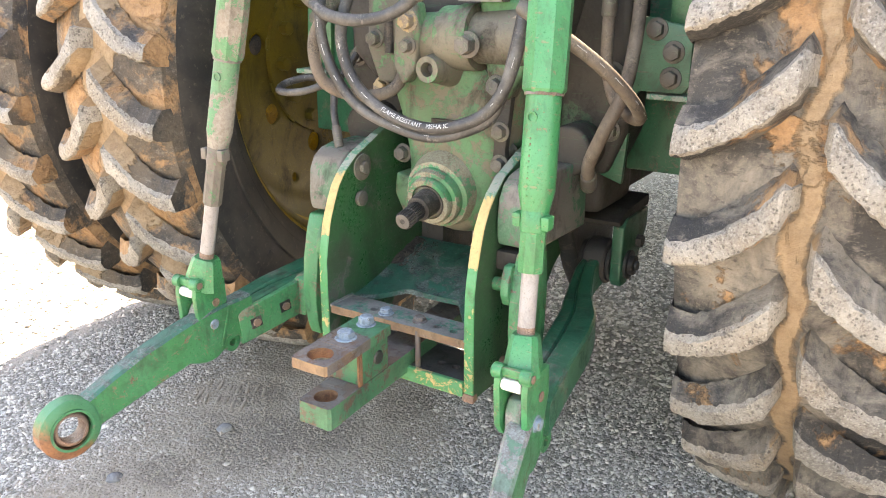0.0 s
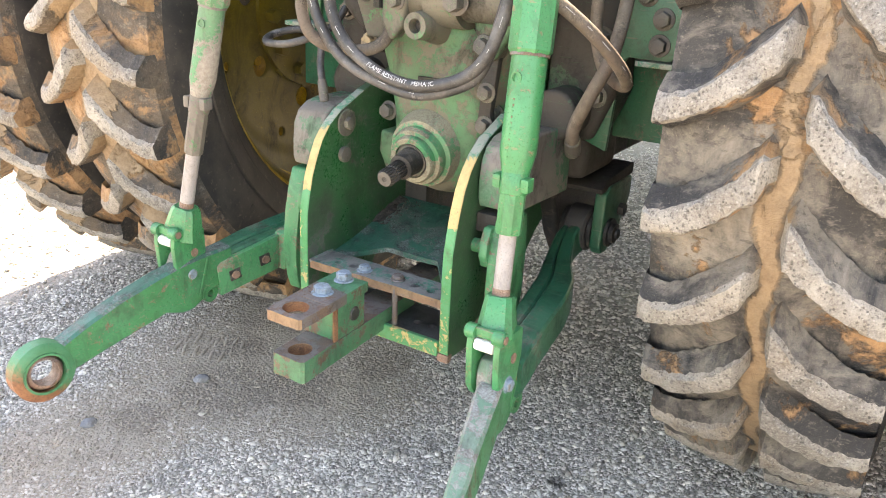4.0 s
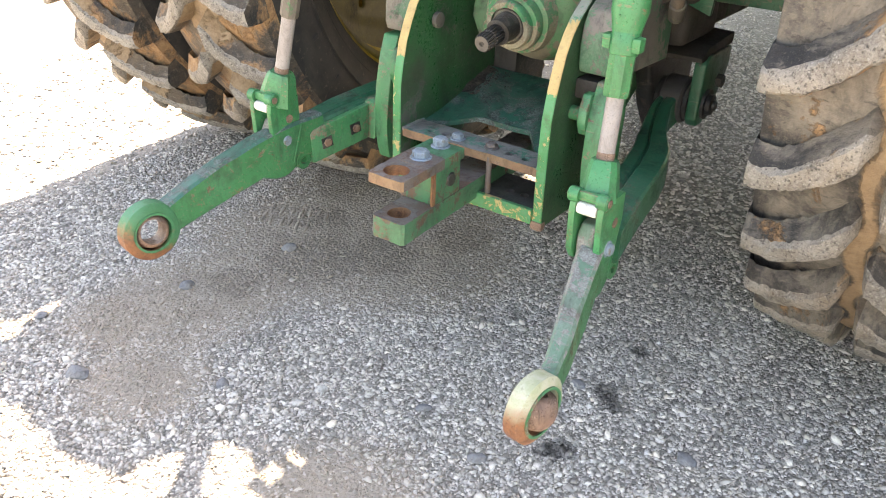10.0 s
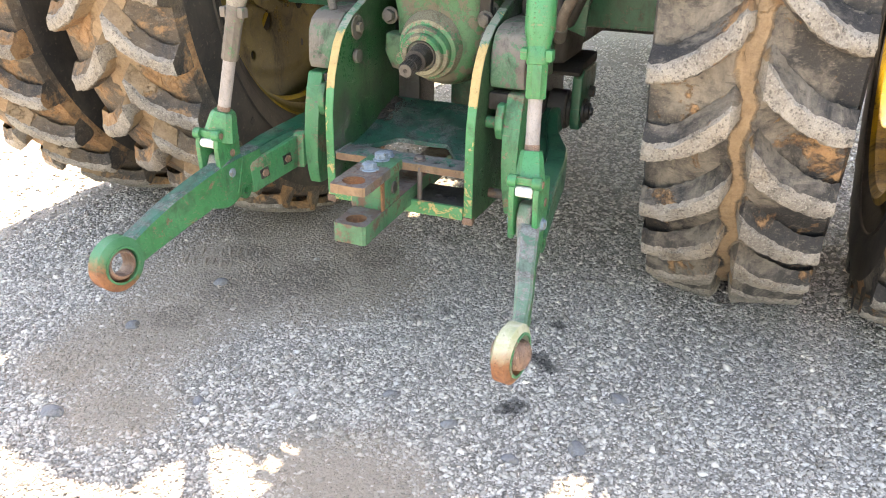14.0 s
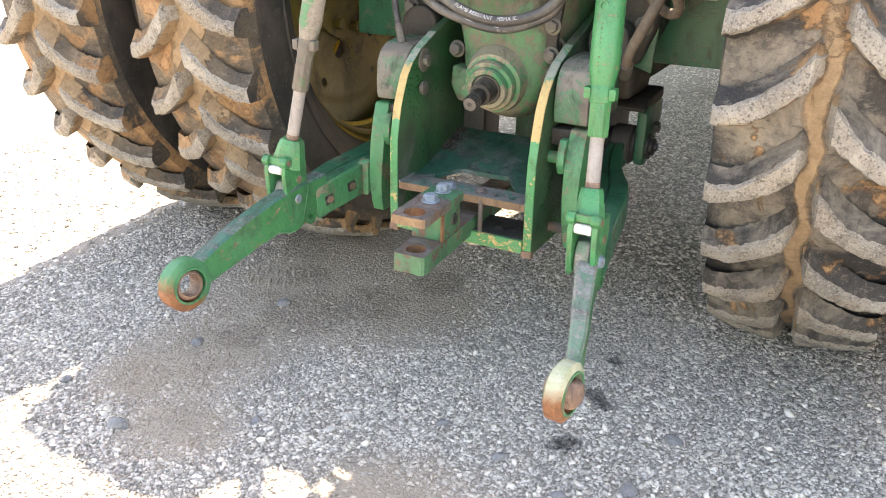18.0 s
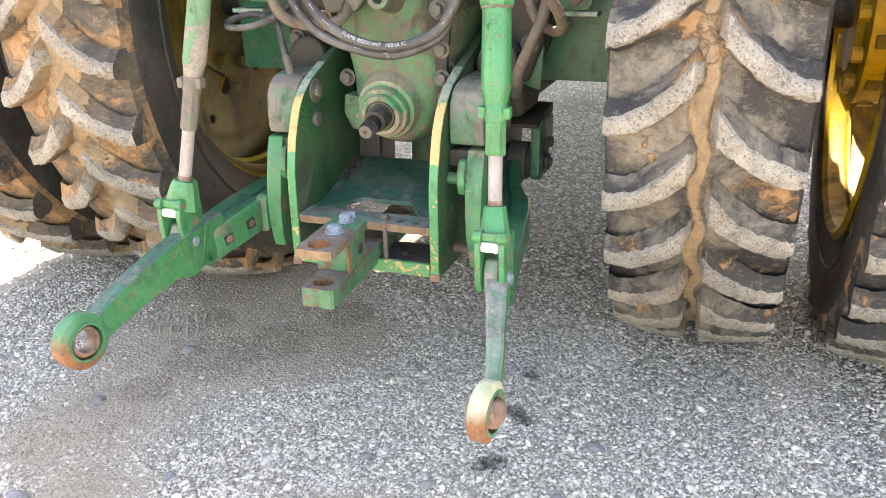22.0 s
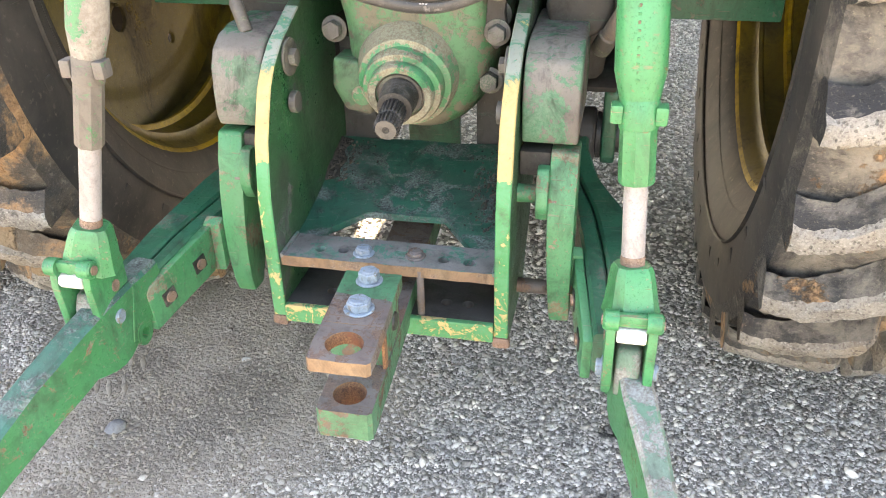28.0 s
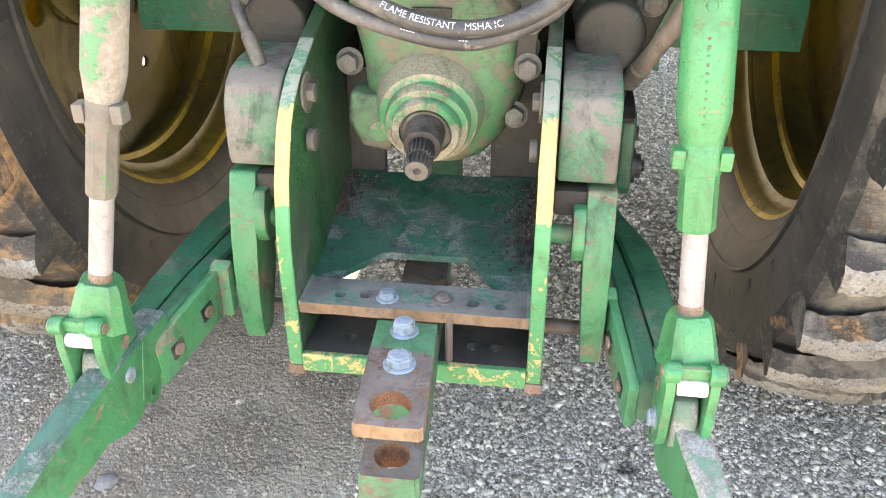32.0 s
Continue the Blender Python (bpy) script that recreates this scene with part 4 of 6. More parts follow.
tagged(part("loose_dirt", bm, M_crumbs, support, "dark crumbs of dirt"), kind="stuff")
# bolts through the side plates
for s in (-1, 1):
    for y, z, washer in ((0.103, 0.792, True), (0.087, 0.722, False)):
        bm = nm()
        x = s * 0.188
        if washer:
            cyl(bm, (x, y, z), (x - s * 0.005, y, z), 0.031, seg=28)
        cyl(bm, (x - s * 0.004, y, z), (x - s * 0.016, y, z), 0.015 if washer else 0.018, seg=6 if washer else 20)
        bevel(bm, 0.002, 2)
        part("plate_bolt", bm, M_dustysteel, support, "dusty bolt with a washer" if washer else "dusty bolt head", smooth=35)

# blocks and sway blocks outside the plates
for s in (-1, 1):
    bm = nm()
    prof = [(0.30, 0.835), (0.135, 0.835), (0.095, 0.828), (0.067, 0.812), (0.052, 0.785), (0.047, 0.745), (0.047, 0.705), (0.053, 0.688), (0.30, 0.682)]
    prism(bm, prof, "x", s * 0.215, s * 0.302)
    bevel(bm, 0.006, 3, 25)
    roughen(bm, 0.0015, 18)
    part("draft_block", bm, M_block, support, "block with flaked green paint over grey-brown primer", smooth=45)
    bm = nm()
    prof = [(0.10, 0.680), (0.048, 0.678), (0.034, 0.64), (0.020, 0.58), (0.013, 0.52), (0.013, 0.46), (0.022, 0.405), (0.032, 0.376), (0.070, 0.374), (0.090, 0.43), (0.105, 0.50), (0.11, 0.60)]
    prism(bm, prof, "x", s * 0.262, s * 0.306)
    for v in bm.verts:
        if v.co.z < 0.55 and abs(v.co.x) < 0.27:
            v.co.x = s * (0.262 + (0.55 - v.co.z) * 0.06)
    bevel(bm, 0.005, 2, 25)
    part("sway_block", bm, M_green_lt, support, "light green tapered sway block", smooth=45)
    bm = nm()
    box(bm, (s * 0.238, 0.075, 0.655), (0.050, 0.05, 0.042))
    bevel(bm, 0.006, 2)
    part("spacer", bm, M_cast, support, smooth=45)
    bm = nm()
    cyl(bm, (s * 0.212, 0.052, 0.603), (s * 0.262, 0.052, 0.603), 0.015)
    part("sway_pin", bm, M_green_lt, support, smooth=40)
    bm = nm()
    prism(bm, [(0.030, 0.655), (0.016, 0.625), (0.014, 0.595), (0.026, 0.57), (0.07, 0.56), (0.08, 0.655)], "x", s * 0.243, s * 0.263)
    bevel(bm, 0.005, 2, 25)
    part("lug", bm, M_green_lt, support, smooth=45)
    bm = nm()
    cyl(bm, (s * 0.262, 0.036, 0.602), (s * 0.276, 0.036, 0.602), 0.011, seg=12)
    part("split_pin", bm, M_rust, support, smooth=40)
    bm = nm()
    cyl(bm, (s * 0.20, 0.09, 0.405), (s * 0.285, 0.09, 0.405), 0.013)
    part("spacer_rod", bm, M_rust, support, smooth=40)

# the bolts, welds and blocks of the right-hand plate sit with it, nearer the middle
for ob in support.children:
    if ob.name.split(".")[0] in ("weld_bead", "corner_weld", "plate_bolt", "draft_block", "sway_block", "spacer", "sway_pin", "lug", "split_pin", "spacer_rod") and ob.data.vertices[0].co.x > 0.1:
        ob.location.x = -0.014

# ---- drawbar with hammer-strap clevis ----
drawbar = group_part("drawbar", "rusty green drawbar with a bolted clevis")


def bar_with_hole(bm, xc, half, y0, y1, z0, z1, hy, hr, seg=40, chamfer=0.012):
    """A flat bar along y with one round hole near its rear end."""
    out = [(xc - half + chamfer, y0), (xc + half - chamfer, y0), (xc + half, y0 + chamfer), (xc + half, hy + half), (xc - half, hy + half), (xc - half, y0 + chamfer)]

    def ray(t):
        best = 9
        c, s = math.cos(t), math.sin(t)
        for (ax, ay), (bx, by) in zip(out, out[1:] + out[:1]):
            ex, ey = bx - ax, by - ay
            det = c * (-ey) + s * ex
            if abs(det) < 1e-9:
                continue
            k = ((ax - xc) * (-ey) + (ay - hy) * ex) / det
            m = (c * (ay - hy) - s * (ax - xc)) / det
            if k > 0 and -1e-6 <= m <= 1 + 1e-6:
                best = min(best, k)
        return best
    angles = sorted([2 * math.pi * i / seg for i in range(seg)] + [math.atan2(py - hy, px - xc) % (2 * math.pi) for px, py in out])
    rings = {}
    for z in (z0, z1):
        rings[z] = ([bm.verts.new((xc + hr * math.cos(t), hy + hr * math.sin(t), z)) for t in angles],
                    [bm.verts.new((xc + ray(t) * math.cos(t), hy + ray(t) * math.sin(t), z)) for t in angles])
    n = len(angles)
    wall = []
    for i in range(n):
        j = (i + 1) % n
        li, lo = rings[z0]
        hi, ho = rings[z1]
        bm.faces.new((hi[i], ho[i], ho[j], hi[j]))
        bm.faces.new((li[j], lo[j], lo[i], li[i]))
        wall.append(bm.faces.new((li[i], hi[i], hi[j], li[j])))
        bm.faces.new((lo[j], ho[j], ho[i], lo[i]))
    for f in wall:
        f.material_index = 1
    fs = box(bm, (xc, (hy + half + y1) / 2, (z0 + z1) / 2), (2 * half, y1 - hy - half, z1 - z0))
    bmesh.ops.remove_doubles(bm, verts=bm.verts[:], dist=0.0004)


def tilt_x(bm, base_y, slope):
    for v in bm.verts:
        v.co.x += (v.co.y - base_y) * slope


SL = -0.06
bm = nm()
bar_with_hole(bm, 0.008, 0.040, -0.319, 0.45, 0.388, 0.433, -0.278, 0.0250, 40, 0.006)
bm.normal_update()
for f in bm.faces:
    if f.material_index == 0 and f.normal.z > 0.5:
        f.material_index = 2
tilt_x(bm, -0.278, SL)
roughen(bm, 0.0015, 25)
part("bar", bm, [M_green_rust, M_orange_rust, M_rust], drawbar, "drawbar, rusty on top, green on its sides")
bm = nm()
bar_with_hole(bm, 0.013, 0.044, -0.333, -0.112, 0.510, 0.531, -0.293, 0.0262, 40, 0.005)
bmesh.ops.bisect_plane(bm, geom=bm.verts[:] + bm.edges[:] + bm.faces[:], plane_co=(0, -0.178, 0), plane_no=(0.15, 1, 0))
tilt_x(bm, -0.293, SL)
bm.normal_update()
for f in bm.faces:
    if f.material_index == 0 and f.calc_center_median().y > -0.178:
        f.material_index = 2
    elif f.material_index == 0 and f.normal.y < -0.3:
        f.material_index = 3
roughen(bm, 0.0015, 25)
part("clevis", bm, [M_rust, M_orange_rust, M_green_rust, M_tan_rust], drawbar, "rusty flat clevis plate with a pin hole")
bm = nm()
box(bm, (0.006, -0.162, 0.4715), (0.086, 0.100, 0.077))
tilt_x(bm, -0.293, SL)
bevel(bm, 0.004, 2)
part("spacer_block", bm, M_green_rust, drawbar, "green spacer block with rust")
bm = nm()
lathe(bm, [(0, 0.016), (0.004, 0.013), (0.0045, 0.0)], (0.0400, -0.150, 0.472), (1, 0, 0), 20)
part("side_hole", bm, M_dark, drawbar, smooth=40)
bm = nm()
box(bm, (0.042, -0.213, 0.472), (0.006, 0.012, 0.076))
bevel(bm, 0.002, 2)
roughen(bm, 0.002, 50)
part("weld_seam", bm, M_orange_rust, drawbar, smooth=50)


def hex_bolt(parent, x, y, z, r=0.0165, h=0.014, mat=None, label="zinc-plated hexagon bolt"):
    bm = nm()
    lathe(bm, [(0, r * 1.25), (0.003, r * 1.25), (0.0035, r)], (x, y, z), (0, 0, 1), 24)
    hexnut(bm, (x, y, z + 0.003), (x, y, z + h), r)
    lathe(bm, [(h, r * 0.82), (h + 0.0025, r * 0.7)], (x, y, z), (0, 0, 1), 24)
    bevel(bm, 0.0012, 1, 40)
    return part("bolt", bm, mat or M_zinc, parent, label)


hex_bolt(drawbar, 0.002, -0.137, 0.531, 0.0165, 0.018)
hex_bolt(drawbar, 0.009, -0.212, 0.531, 0.018, 0.016)
hex_bolt(drawbar, -0.051, 0.002, 0.493, 0.0145, 0.012)
hex_bolt(drawbar, 0.036, 0.008, 0.493, 0.014, 0.010, M_rust, "rusty bolt head")
bm = nm()
cyl(bm, (0.050, -0.02, 0.40), (0.050, -0.02, 0.485), 0.0065, seg=12)
part("stop_pin", bm, M_rust, drawbar, smooth=40)

# ---- lower links ----


def lower_link(s, eye):
    link = group_part("lower_link", "green forged lower hitch link, paint scuffed to grey on top")
    ex, ey, ez = eye
    hx = 0.418 * -1 if s < 0 else 0.390
    # arm: flat forging from the eye to the lift pin and on to the beam
    line = spline([(ex, ey + 0.045, ez + 0.012), (ex + (hx - ex) * 0.25, ey + 0.12, ez + 0.045), (ex + (hx - ex) * 0.65, ey + 0.22, ez + 0.085), (hx, ey + 0.32, ez + 0.118), (hx * 0.97, ey + 0.44, ez + 0.128)], 6)

    def sec(u):
        h = 0.035 + 0.011 * min(1, u * 2.2)
        low = h + (0.028 * max(0, 1 - ((u - 0.72) / 0.13) ** 2))
        w = 0.023 if s < 0 else 0.0145 + 0.0085 * min(1, u * 1.6)
        return [(-w, -low + 0.006), (-w + 0.006, -low), (w - 0.006, -low), (w, -low + 0.006), (w, h - 0.006), (w - 0.006, h), (-w + 0.006, h), (-w, h - 0.006)]
    bm = nm()
    tube(bm, line, 0, section=sec)
    bm.normal_update()
    for f in bm.faces:
        if f.normal.z > 0.6:
            f.material_index = 1
    roughen(bm, 0.0015, 20)
    part("arm", bm, [M_green_scuff, M_green_dark if s < 0 else M_scuff], link, smooth=30)
    # eye with a ball
    d = Vector((1, -0.16 if s < 0 else -0.12, 0.0)).normalized()
    bm = nm()
    half, rim = (0.021, 0.065) if s < 0 else (0.019, 0.061)
    lathe(bm, [(-half, 0.040), (-half, rim - 0.009), (-half + 0.006, rim), (half - 0.006, rim), (half, rim - 0.009), (half, 0.040)], eye, d, 48, close=True)
    roughen(bm, 0.0012, 30)
    part("eye", bm, M_eye[s], link, "eye ring, rust on its lower end", smooth=40)
    bm = nm()
    bore = 0.0275 if s < 0 else 0.016
    swivel = Vector((1, -0.30, 0.20)).normalized() if s < 0 else Vector((0.1, 0.35, 0.93)).normalized()
    ball = [(-0.027, bore)] + [(0.040 * math.sin(a), max(bore, 0.0405 * math.cos(a))) for a in (radians(k) for k in range(-42, 43, 12))] + [(0.027, bore)]
    lathe(bm, ball, eye, swivel, 40, close=True)
    part("ball", bm, M_ballrust, link, "rusty swivel ball", smooth=60)
    bm = nm()
    for side in (-1, 1):
        o = Vector(eye) + d * side * half
        lathe(bm, [(-0.002, 0.041), (0.003, 0.041), (0.003, 0.046), (-0.002, 0.046)], o, d * side, 40, close=True)
    part("race", bm, M_green_lt, link, smooth=40)
    # lower ear with a hole
    bm = nm()
    o = Vector((hx * 0.985, ey + 0.372, ez + 0.072))
    lathe(bm, [(-0.024, 0.010), (-0.024, 0.022), (0.024, 0.022), (0.024, 0.010)], o, (1, 0, 0), 24, close=True)
    part("ear", bm, M_green_scuff, link, smooth=40)
    # ridge where the arm meets the socket
    bm = nm()
    p = line[20]
    box(bm, (p.x, p.y, p.z - 0.004), (0.050, 0.010, 0.098), (-18, 0, 0))
    bevel(bm, 0.004, 2)
    part("rib", bm, M_green_scuff, link, smooth=40)
    # forged beam towards the front pivot: a wide outer half and a narrow inner half with a groove between
    ys = (-0.13, 0.0, 0.12, 0.20, 0.28, 0.36, 0.45)
    if s < 0:
        outer, inner = (0.458, 0.450, 0.440, 0.430, 0.398, 0.336, 0.304), (0.395, 0.370, 0.342, 0.322, 0.300, 0.276, 0.252)
    else:
        outer, inner = (0.418, 0.402, 0.388, 0.370, 0.324, 0.294, 0.302), (0.336, 0.318, 0.298, 0.283, 0.262, 0.248, 0.256)
    tops = (0.476, 0.497, 0.508, 0.516, 0.532, 0.565, 0.590)
    for name, f0, f1, drop, wide in (("beam", 0.40, 1.0, 0.0, 0.076), ("beam_bar", 0.0, 0.375, 0.003, 0.070)):
        rings = []
        bm = nm()
        for k in range(25):
            y = -0.13 + 0.58 * k / 24
            a, b, zt = (float(np.interp(y, ys, q)) for q in (inner, outer, tops))
            x0, x1, zt = a + (b - a) * f0, a + (b - a) * f1, zt - drop
            zb, c = zt - wide, 0.005
            loop = [(x0, zb + c), (x0 + c, zb), (x1 - c, zb), (x1, zb + c), (x1, zt - c), (x1 - c, zt), (x0 + c, zt), (x0, zt - c)]
            rings.append([bm.verts.new((s * u, y, w)) for u, w in loop])
        for p, q in zip(rings, rings[1:]):
            for n in range(8):
                bm.faces.new((p[n], p[(n + 1) % 8], q[(n + 1) % 8], q[n]))
        bm.faces.new(rings[0])
        bm.faces.new(rings[-1])
        bmesh.ops.recalc_face_normals(bm, faces=bm.faces[:])
        roughen(bm, 0.0012, 24)
        part(name, bm, M_green_shaded, link, "dark green forged beam" if name == "beam" else "narrow inner bar beside a groove", smooth=30)
    # side bracket with two square holes, bolted to the inner bar
    ix = -s
    face, slope = (0.356, 0.225) if s < 0 else (0.301, 0.16)

    def on_bar(bm):
        for v in bm.verts:
            v.co.x -= s * (v.co.y + 0.003) * slope
        return bm
    x0 = s * (face + 0.016)
    bm = nm()
    prism(bm, [(-0.120, 0.380), (-0.128, 0.455), (-0.118, 0.464), (0.042, 0.498), (0.048, 0.49), (0.048, 0.420), (0.035, 0.409)], "x", x0, x0 + ix * 0.016)
    bevel(bm, 0.004, 2)
    part("side_bracket", on_bar(bm), M_green_lt, link, smooth=35)
    bm = nm()
    prism(bm, [(0.040, 0.408), (0.040, 0.502), (0.056, 0.512), (0.056, 0.42)], "x", x0, x0 + ix * 0.034)
    bevel(bm, 0.005, 2)
    part("bracket_stop", on_bar(bm), M_green_lt, link, smooth=35)
    for hy, hz in ((-0.083, 0.426), (-0.002, 0.444)):
        bm = nm()
        xf = x0 + ix * 0.0165
        box(bm, (xf, hy, hz), (0.004, 0.028, 0.026), (10, 0, 0))
        part("square_recess", on_bar(bm), M_dark, link)
        bm = nm()
        cyl(bm, (xf, hy, hz), (xf + ix * 0.006, hy, hz), 0.010, seg=14)
        bevel(bm, 0.002, 2)
        part("carriage_bolt", on_bar(bm), M_ballrust, link, smooth=40)
    # front pivot
    bm = nm()
    lathe(bm, [(-0.028, 0.02), (-0.028, 0.050), (-0.023, 0.055), (0.023, 0.055), (0.028, 0.050), (0.028, 0.02)], (s * 0.278, 0.437, 0.556), (1, 0, 0), 36, close=True)
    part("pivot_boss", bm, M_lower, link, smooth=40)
    return link


lower_link(-1, EYES[-1])
lower_link(1, EYES[1])
for s in (-1, 1):
    br = group_part("pivot_bracket", "dark green forged pivot bracket")
    br.location.y = -0.038
    bm = nm()
    prism(bm, [(0.436, 0.655), (0.432, 0.525), (0.445, 0.508), (0.475, 0.506), (0.535, 0.540), (0.60, 0.62), (0.60, 0.672), (0.46, 0.672)], "x", s * 0.318, s * 0.346)
    bevel(bm, 0.006, 3)
    part("cheek", bm, M_green_shaded, br, smooth=40)
    bm = nm()
    prism(bm, [(0.36, 0.80), (0.385, 0.64), (0.44, 0.53), (0.49, 0.462), (0.66, 0.455), (0.68, 0.80)], "x", s * 0.190, s * 0.236)
    bevel(bm, 0.012, 3)
    part("inner_casting", bm, M_dark, br, "black oily casting behind the pivot", smooth=40)
    bm = nm()
    prism(bm, [(0.425, 0.660), (0.42, 0.672), (0.46, 0.690), (0.62, 0.700), (0.62, 0.672)], "x", s * 0.205, s * 0.340)
    bevel(bm, 0.005, 2)
    part("top_plate", bm, M_cast, br, smooth=40)
    for a, b in ((0.236, 0.250), (0.306, 0.319)):
        bm = nm()
        lathe(bm, [(0, 0.030), (0.002, 0.046), (b - a - 0.002, 0.046), (b - a, 0.030)], (s * a, 0.475, 0.556), (s, 0, 0), 28)
        part("rubber_disc", bm, M_dark, br, smooth=40)
    bm = nm()
    o = Vector((s * 0.346, 0.478, 0.556))
    lathe(bm, [(0, 0.035), (0.007, 0.035), (0.008, 0.024), (0.018, 0.024), (0.020, 0.012), (0.026, 0.011)], o, (s, 0, 0), 24)
    part("pivot_bolt", bm, M_dark, br, smooth=35)
    bm = nm()
    o = Vector((s * 0.346, 0.535, 0.60))
    hexnut(bm, o, o + Vector((s * 0.014, 0, 0)), 0.016)
    part("bolt", bm, M_dark, br)

# ---- lift rods ----


def lift_rod(s, foot, lean, r_low, r_tube, z_chrome, z_collar, z_step, label):
    """A threaded lift rod: yoke, chrome rod, lower sleeve, collar with lugs, tube and upper sleeve. lean: x and y for a metre of height."""
    rod = group_part("lift_rod", label)
    axis = Vector((lean[0], lean[1], 1)).normalized()

    def at(z):
        return Vector((foot[0] + (z - foot[2]) * lean[0], foot[1] + (z - foot[2]) * lean[1], z))
    # yoke
    bm = nm()
    tube(bm, [at(z) for z in (0.545, 0.56, 0.585, 0.607, 0.614)], 0,
         section=lambda u: [(a * (0.035 - 0.013 * min(1, u * 1.02)), b * (0.041 - 0.018 * min(1, u * 1.02))) for a, b in ((-1, -0.6), (-0.65, -1), (0.65, -1), (1, -0.6), (1, 0.6), (0.65, 1), (-0.65, 1), (-1, 0.6))])
    part("yoke", bm, M_green_bright, rod, smooth=35)
    c = at(0.50)
    for q in (-1, 1):
        bm = nm()
        prism(bm, [(c.y - 0.040, 0.555), (c.y - 0.044, 0.53), (c.y - 0.038, 0.452), (c.y - 0.022, 0.428), (c.y + 0.008, 0.424), (c.y + 0.030, 0.440), (c.y + 0.046, 0.50), (c.y + 0.044, 0.556)], "x", c.x + q * 0.0205, c.x + q * 0.034)
        bevel(bm, 0.004, 2)
        part("cheek", bm, M_green_bright, rod, "bright green yoke cheek, paint chipped to rust", smooth=40)
        bm = nm()
        o = Vector((c.x + q * 0.018, c.y - 0.034, 0.560))
        lathe(bm, [(0, 0.014), (0.018, 0.014), (0.021, 0.011)], o, (q, 0, 0), 24)
        part("boss", bm, M_green_bright, rod, smooth=40)
        bm = nm()
        o = Vector((c.x + q * 0.0390, c.y - 0.034, 0.560))
        cyl(bm, o, o + Vector((q * 0.002, 0, 0)), 0.0075, seg=16)
        part("pin_end", bm, M_ballrust, rod)
        bm = nm()
        o = Vector((c.x + q * 0.034, c.y + 0.012, 0.505))
        lathe(bm, [(0, 0.010), (0.0015, 0.010)], o, (q, 0, 0), 18)
        part("spare_hole", bm, M_ballrust, rod)
        bm = nm()
        o = Vector((c.x + q * 0.033, c.y - 0.002, 0.457))
        lathe(bm, [(0, 0.0165), (0.002, 0.0165), (0.0025, 0.012), (0.008, 0.012), (0.010, 0.010)], o, (q, 0, 0), 24)
        part("hitch_pin", bm, M_zinc, rod, "zinc-plated pin head", smooth=40)
    bm = nm()
    box(bm, (c.x, c.y - 0.034, 0.562), (0.040, 0.012, 0.018))
    bevel(bm, 0.004, 2)
    part("bridge", bm, M_green_bright, rod, smooth=40)
    bm = nm()
    cyl(bm, (c.x - 0.0195, c.y - 0.033, 0.538), (c.x + 0.0195, c.y - 0.033, 0.538), 0.012, seg=20)
    bevel(bm, 0.004, 2)
    part("roller", bm, M_white, rod, "white nylon roller", smooth=40)
    bm = nm()
    prism(bm, [(c.y - 0.030, 0.43), (c.y - 0.030, 0.48), (c.y - 0.018, 0.502), (c.y + 0.006, 0.506), (c.y + 0.022, 0.49), (c.y + 0.022, 0.43)], "x", c.x - 0.017, c.x + 0.017)
    bevel(bm, 0.006, 3)
    part("link_head", bm, M_scuff, rod, smooth=40)
    # rod and sleeves
    bm = nm()
    cyl(bm, at(0.60), at(z_chrome + 0.02), 0.0155, seg=28)
    part("chrome_rod", bm, M_chrome, rod, "dusty bare rod, rust at its foot", smooth=40)
    bm = nm()
    cyl(bm, at(0.606), at(0.626), 0.0162, seg=28)
    part("rust_band", bm, M_ballrust, rod, smooth=40)
    oct_ = [(math.cos(math.pi / 8 + k * math.pi / 4), math.sin(math.pi / 8 + k * math.pi / 4)) for k in range(8)]
    bm = nm()
    tube(bm, [at(z_chrome), at(z_chrome + 0.004), at(z_collar)], 0, section=lambda u: [(a * r_low * (0.92 if u == 0 else 1), b * r_low * (0.92 if u == 0 else 1)) for a, b in oct_])
    part("lower_sleeve", bm, M_sleeve if s < 0 else M_rod[s], rod, smooth=30)
    bm = nm()
    o = at(z_collar)
    tube(bm, [at(z_collar - 0.022), at(z_collar + 0.018)], r_low * 1.08, 16)
    for q in (-1, 1):
        m = Matrix.Translation(o + Vector((q * (r_low + 0.004), -0.006, 0)))
        bmesh.ops.create_cube(bm, size=1, matrix=m @ Matrix.Diagonal((0.016, 0.024, 0.025, 1)))
    bevel(bm, 0.004, 2, 40)
    part("collar", bm, M_sleeve if s < 0 else M_rod[s], rod, "collar with two square lugs", smooth=40)
    bm = nm()
    zs = [z_collar + 0.01, z_collar + 0.05, (z_collar + z_step) / 2, z_step]
    tube(bm, [at(z) for z in zs], [r_low * 1.02, r_tube, r_tube * 0.99, r_tube * 0.96], 20)
    part("tube", bm, M_rod[s], rod, smooth=40)
    bm = nm()
    tube(bm, [at(z_step), at(z_step + 0.006), at(1.44)], 0, section=lambda u: [(a * r_tube * (1.08 if u == 0 else 1.2), b * r_tube * (1.08 if u == 0 else 1.2)) for a, b in oct_])
    part("upper_sleeve", bm, M_rod[s], rod, smooth=30)
    bm = nm()
    lathe(bm, [(0, r_tube * 1.05), (0.005, r_tube * 1.05)], at(z_step - 0.004), axis, 24)
    part("seam", bm, M_rust, rod)
    bm = nm()
    p = at(z_step - 0.035)
    o = p + Vector((s * -0.004, -r_tube * 0.965, 0))
    lathe(bm, [(0, 0.010), (0.002, 0.010), (0.002, 0.007), (0, 0.007)], o, (0, -1, 0), 20, close=True)
    part("stamp_ring", bm, M_rod[s], rod)
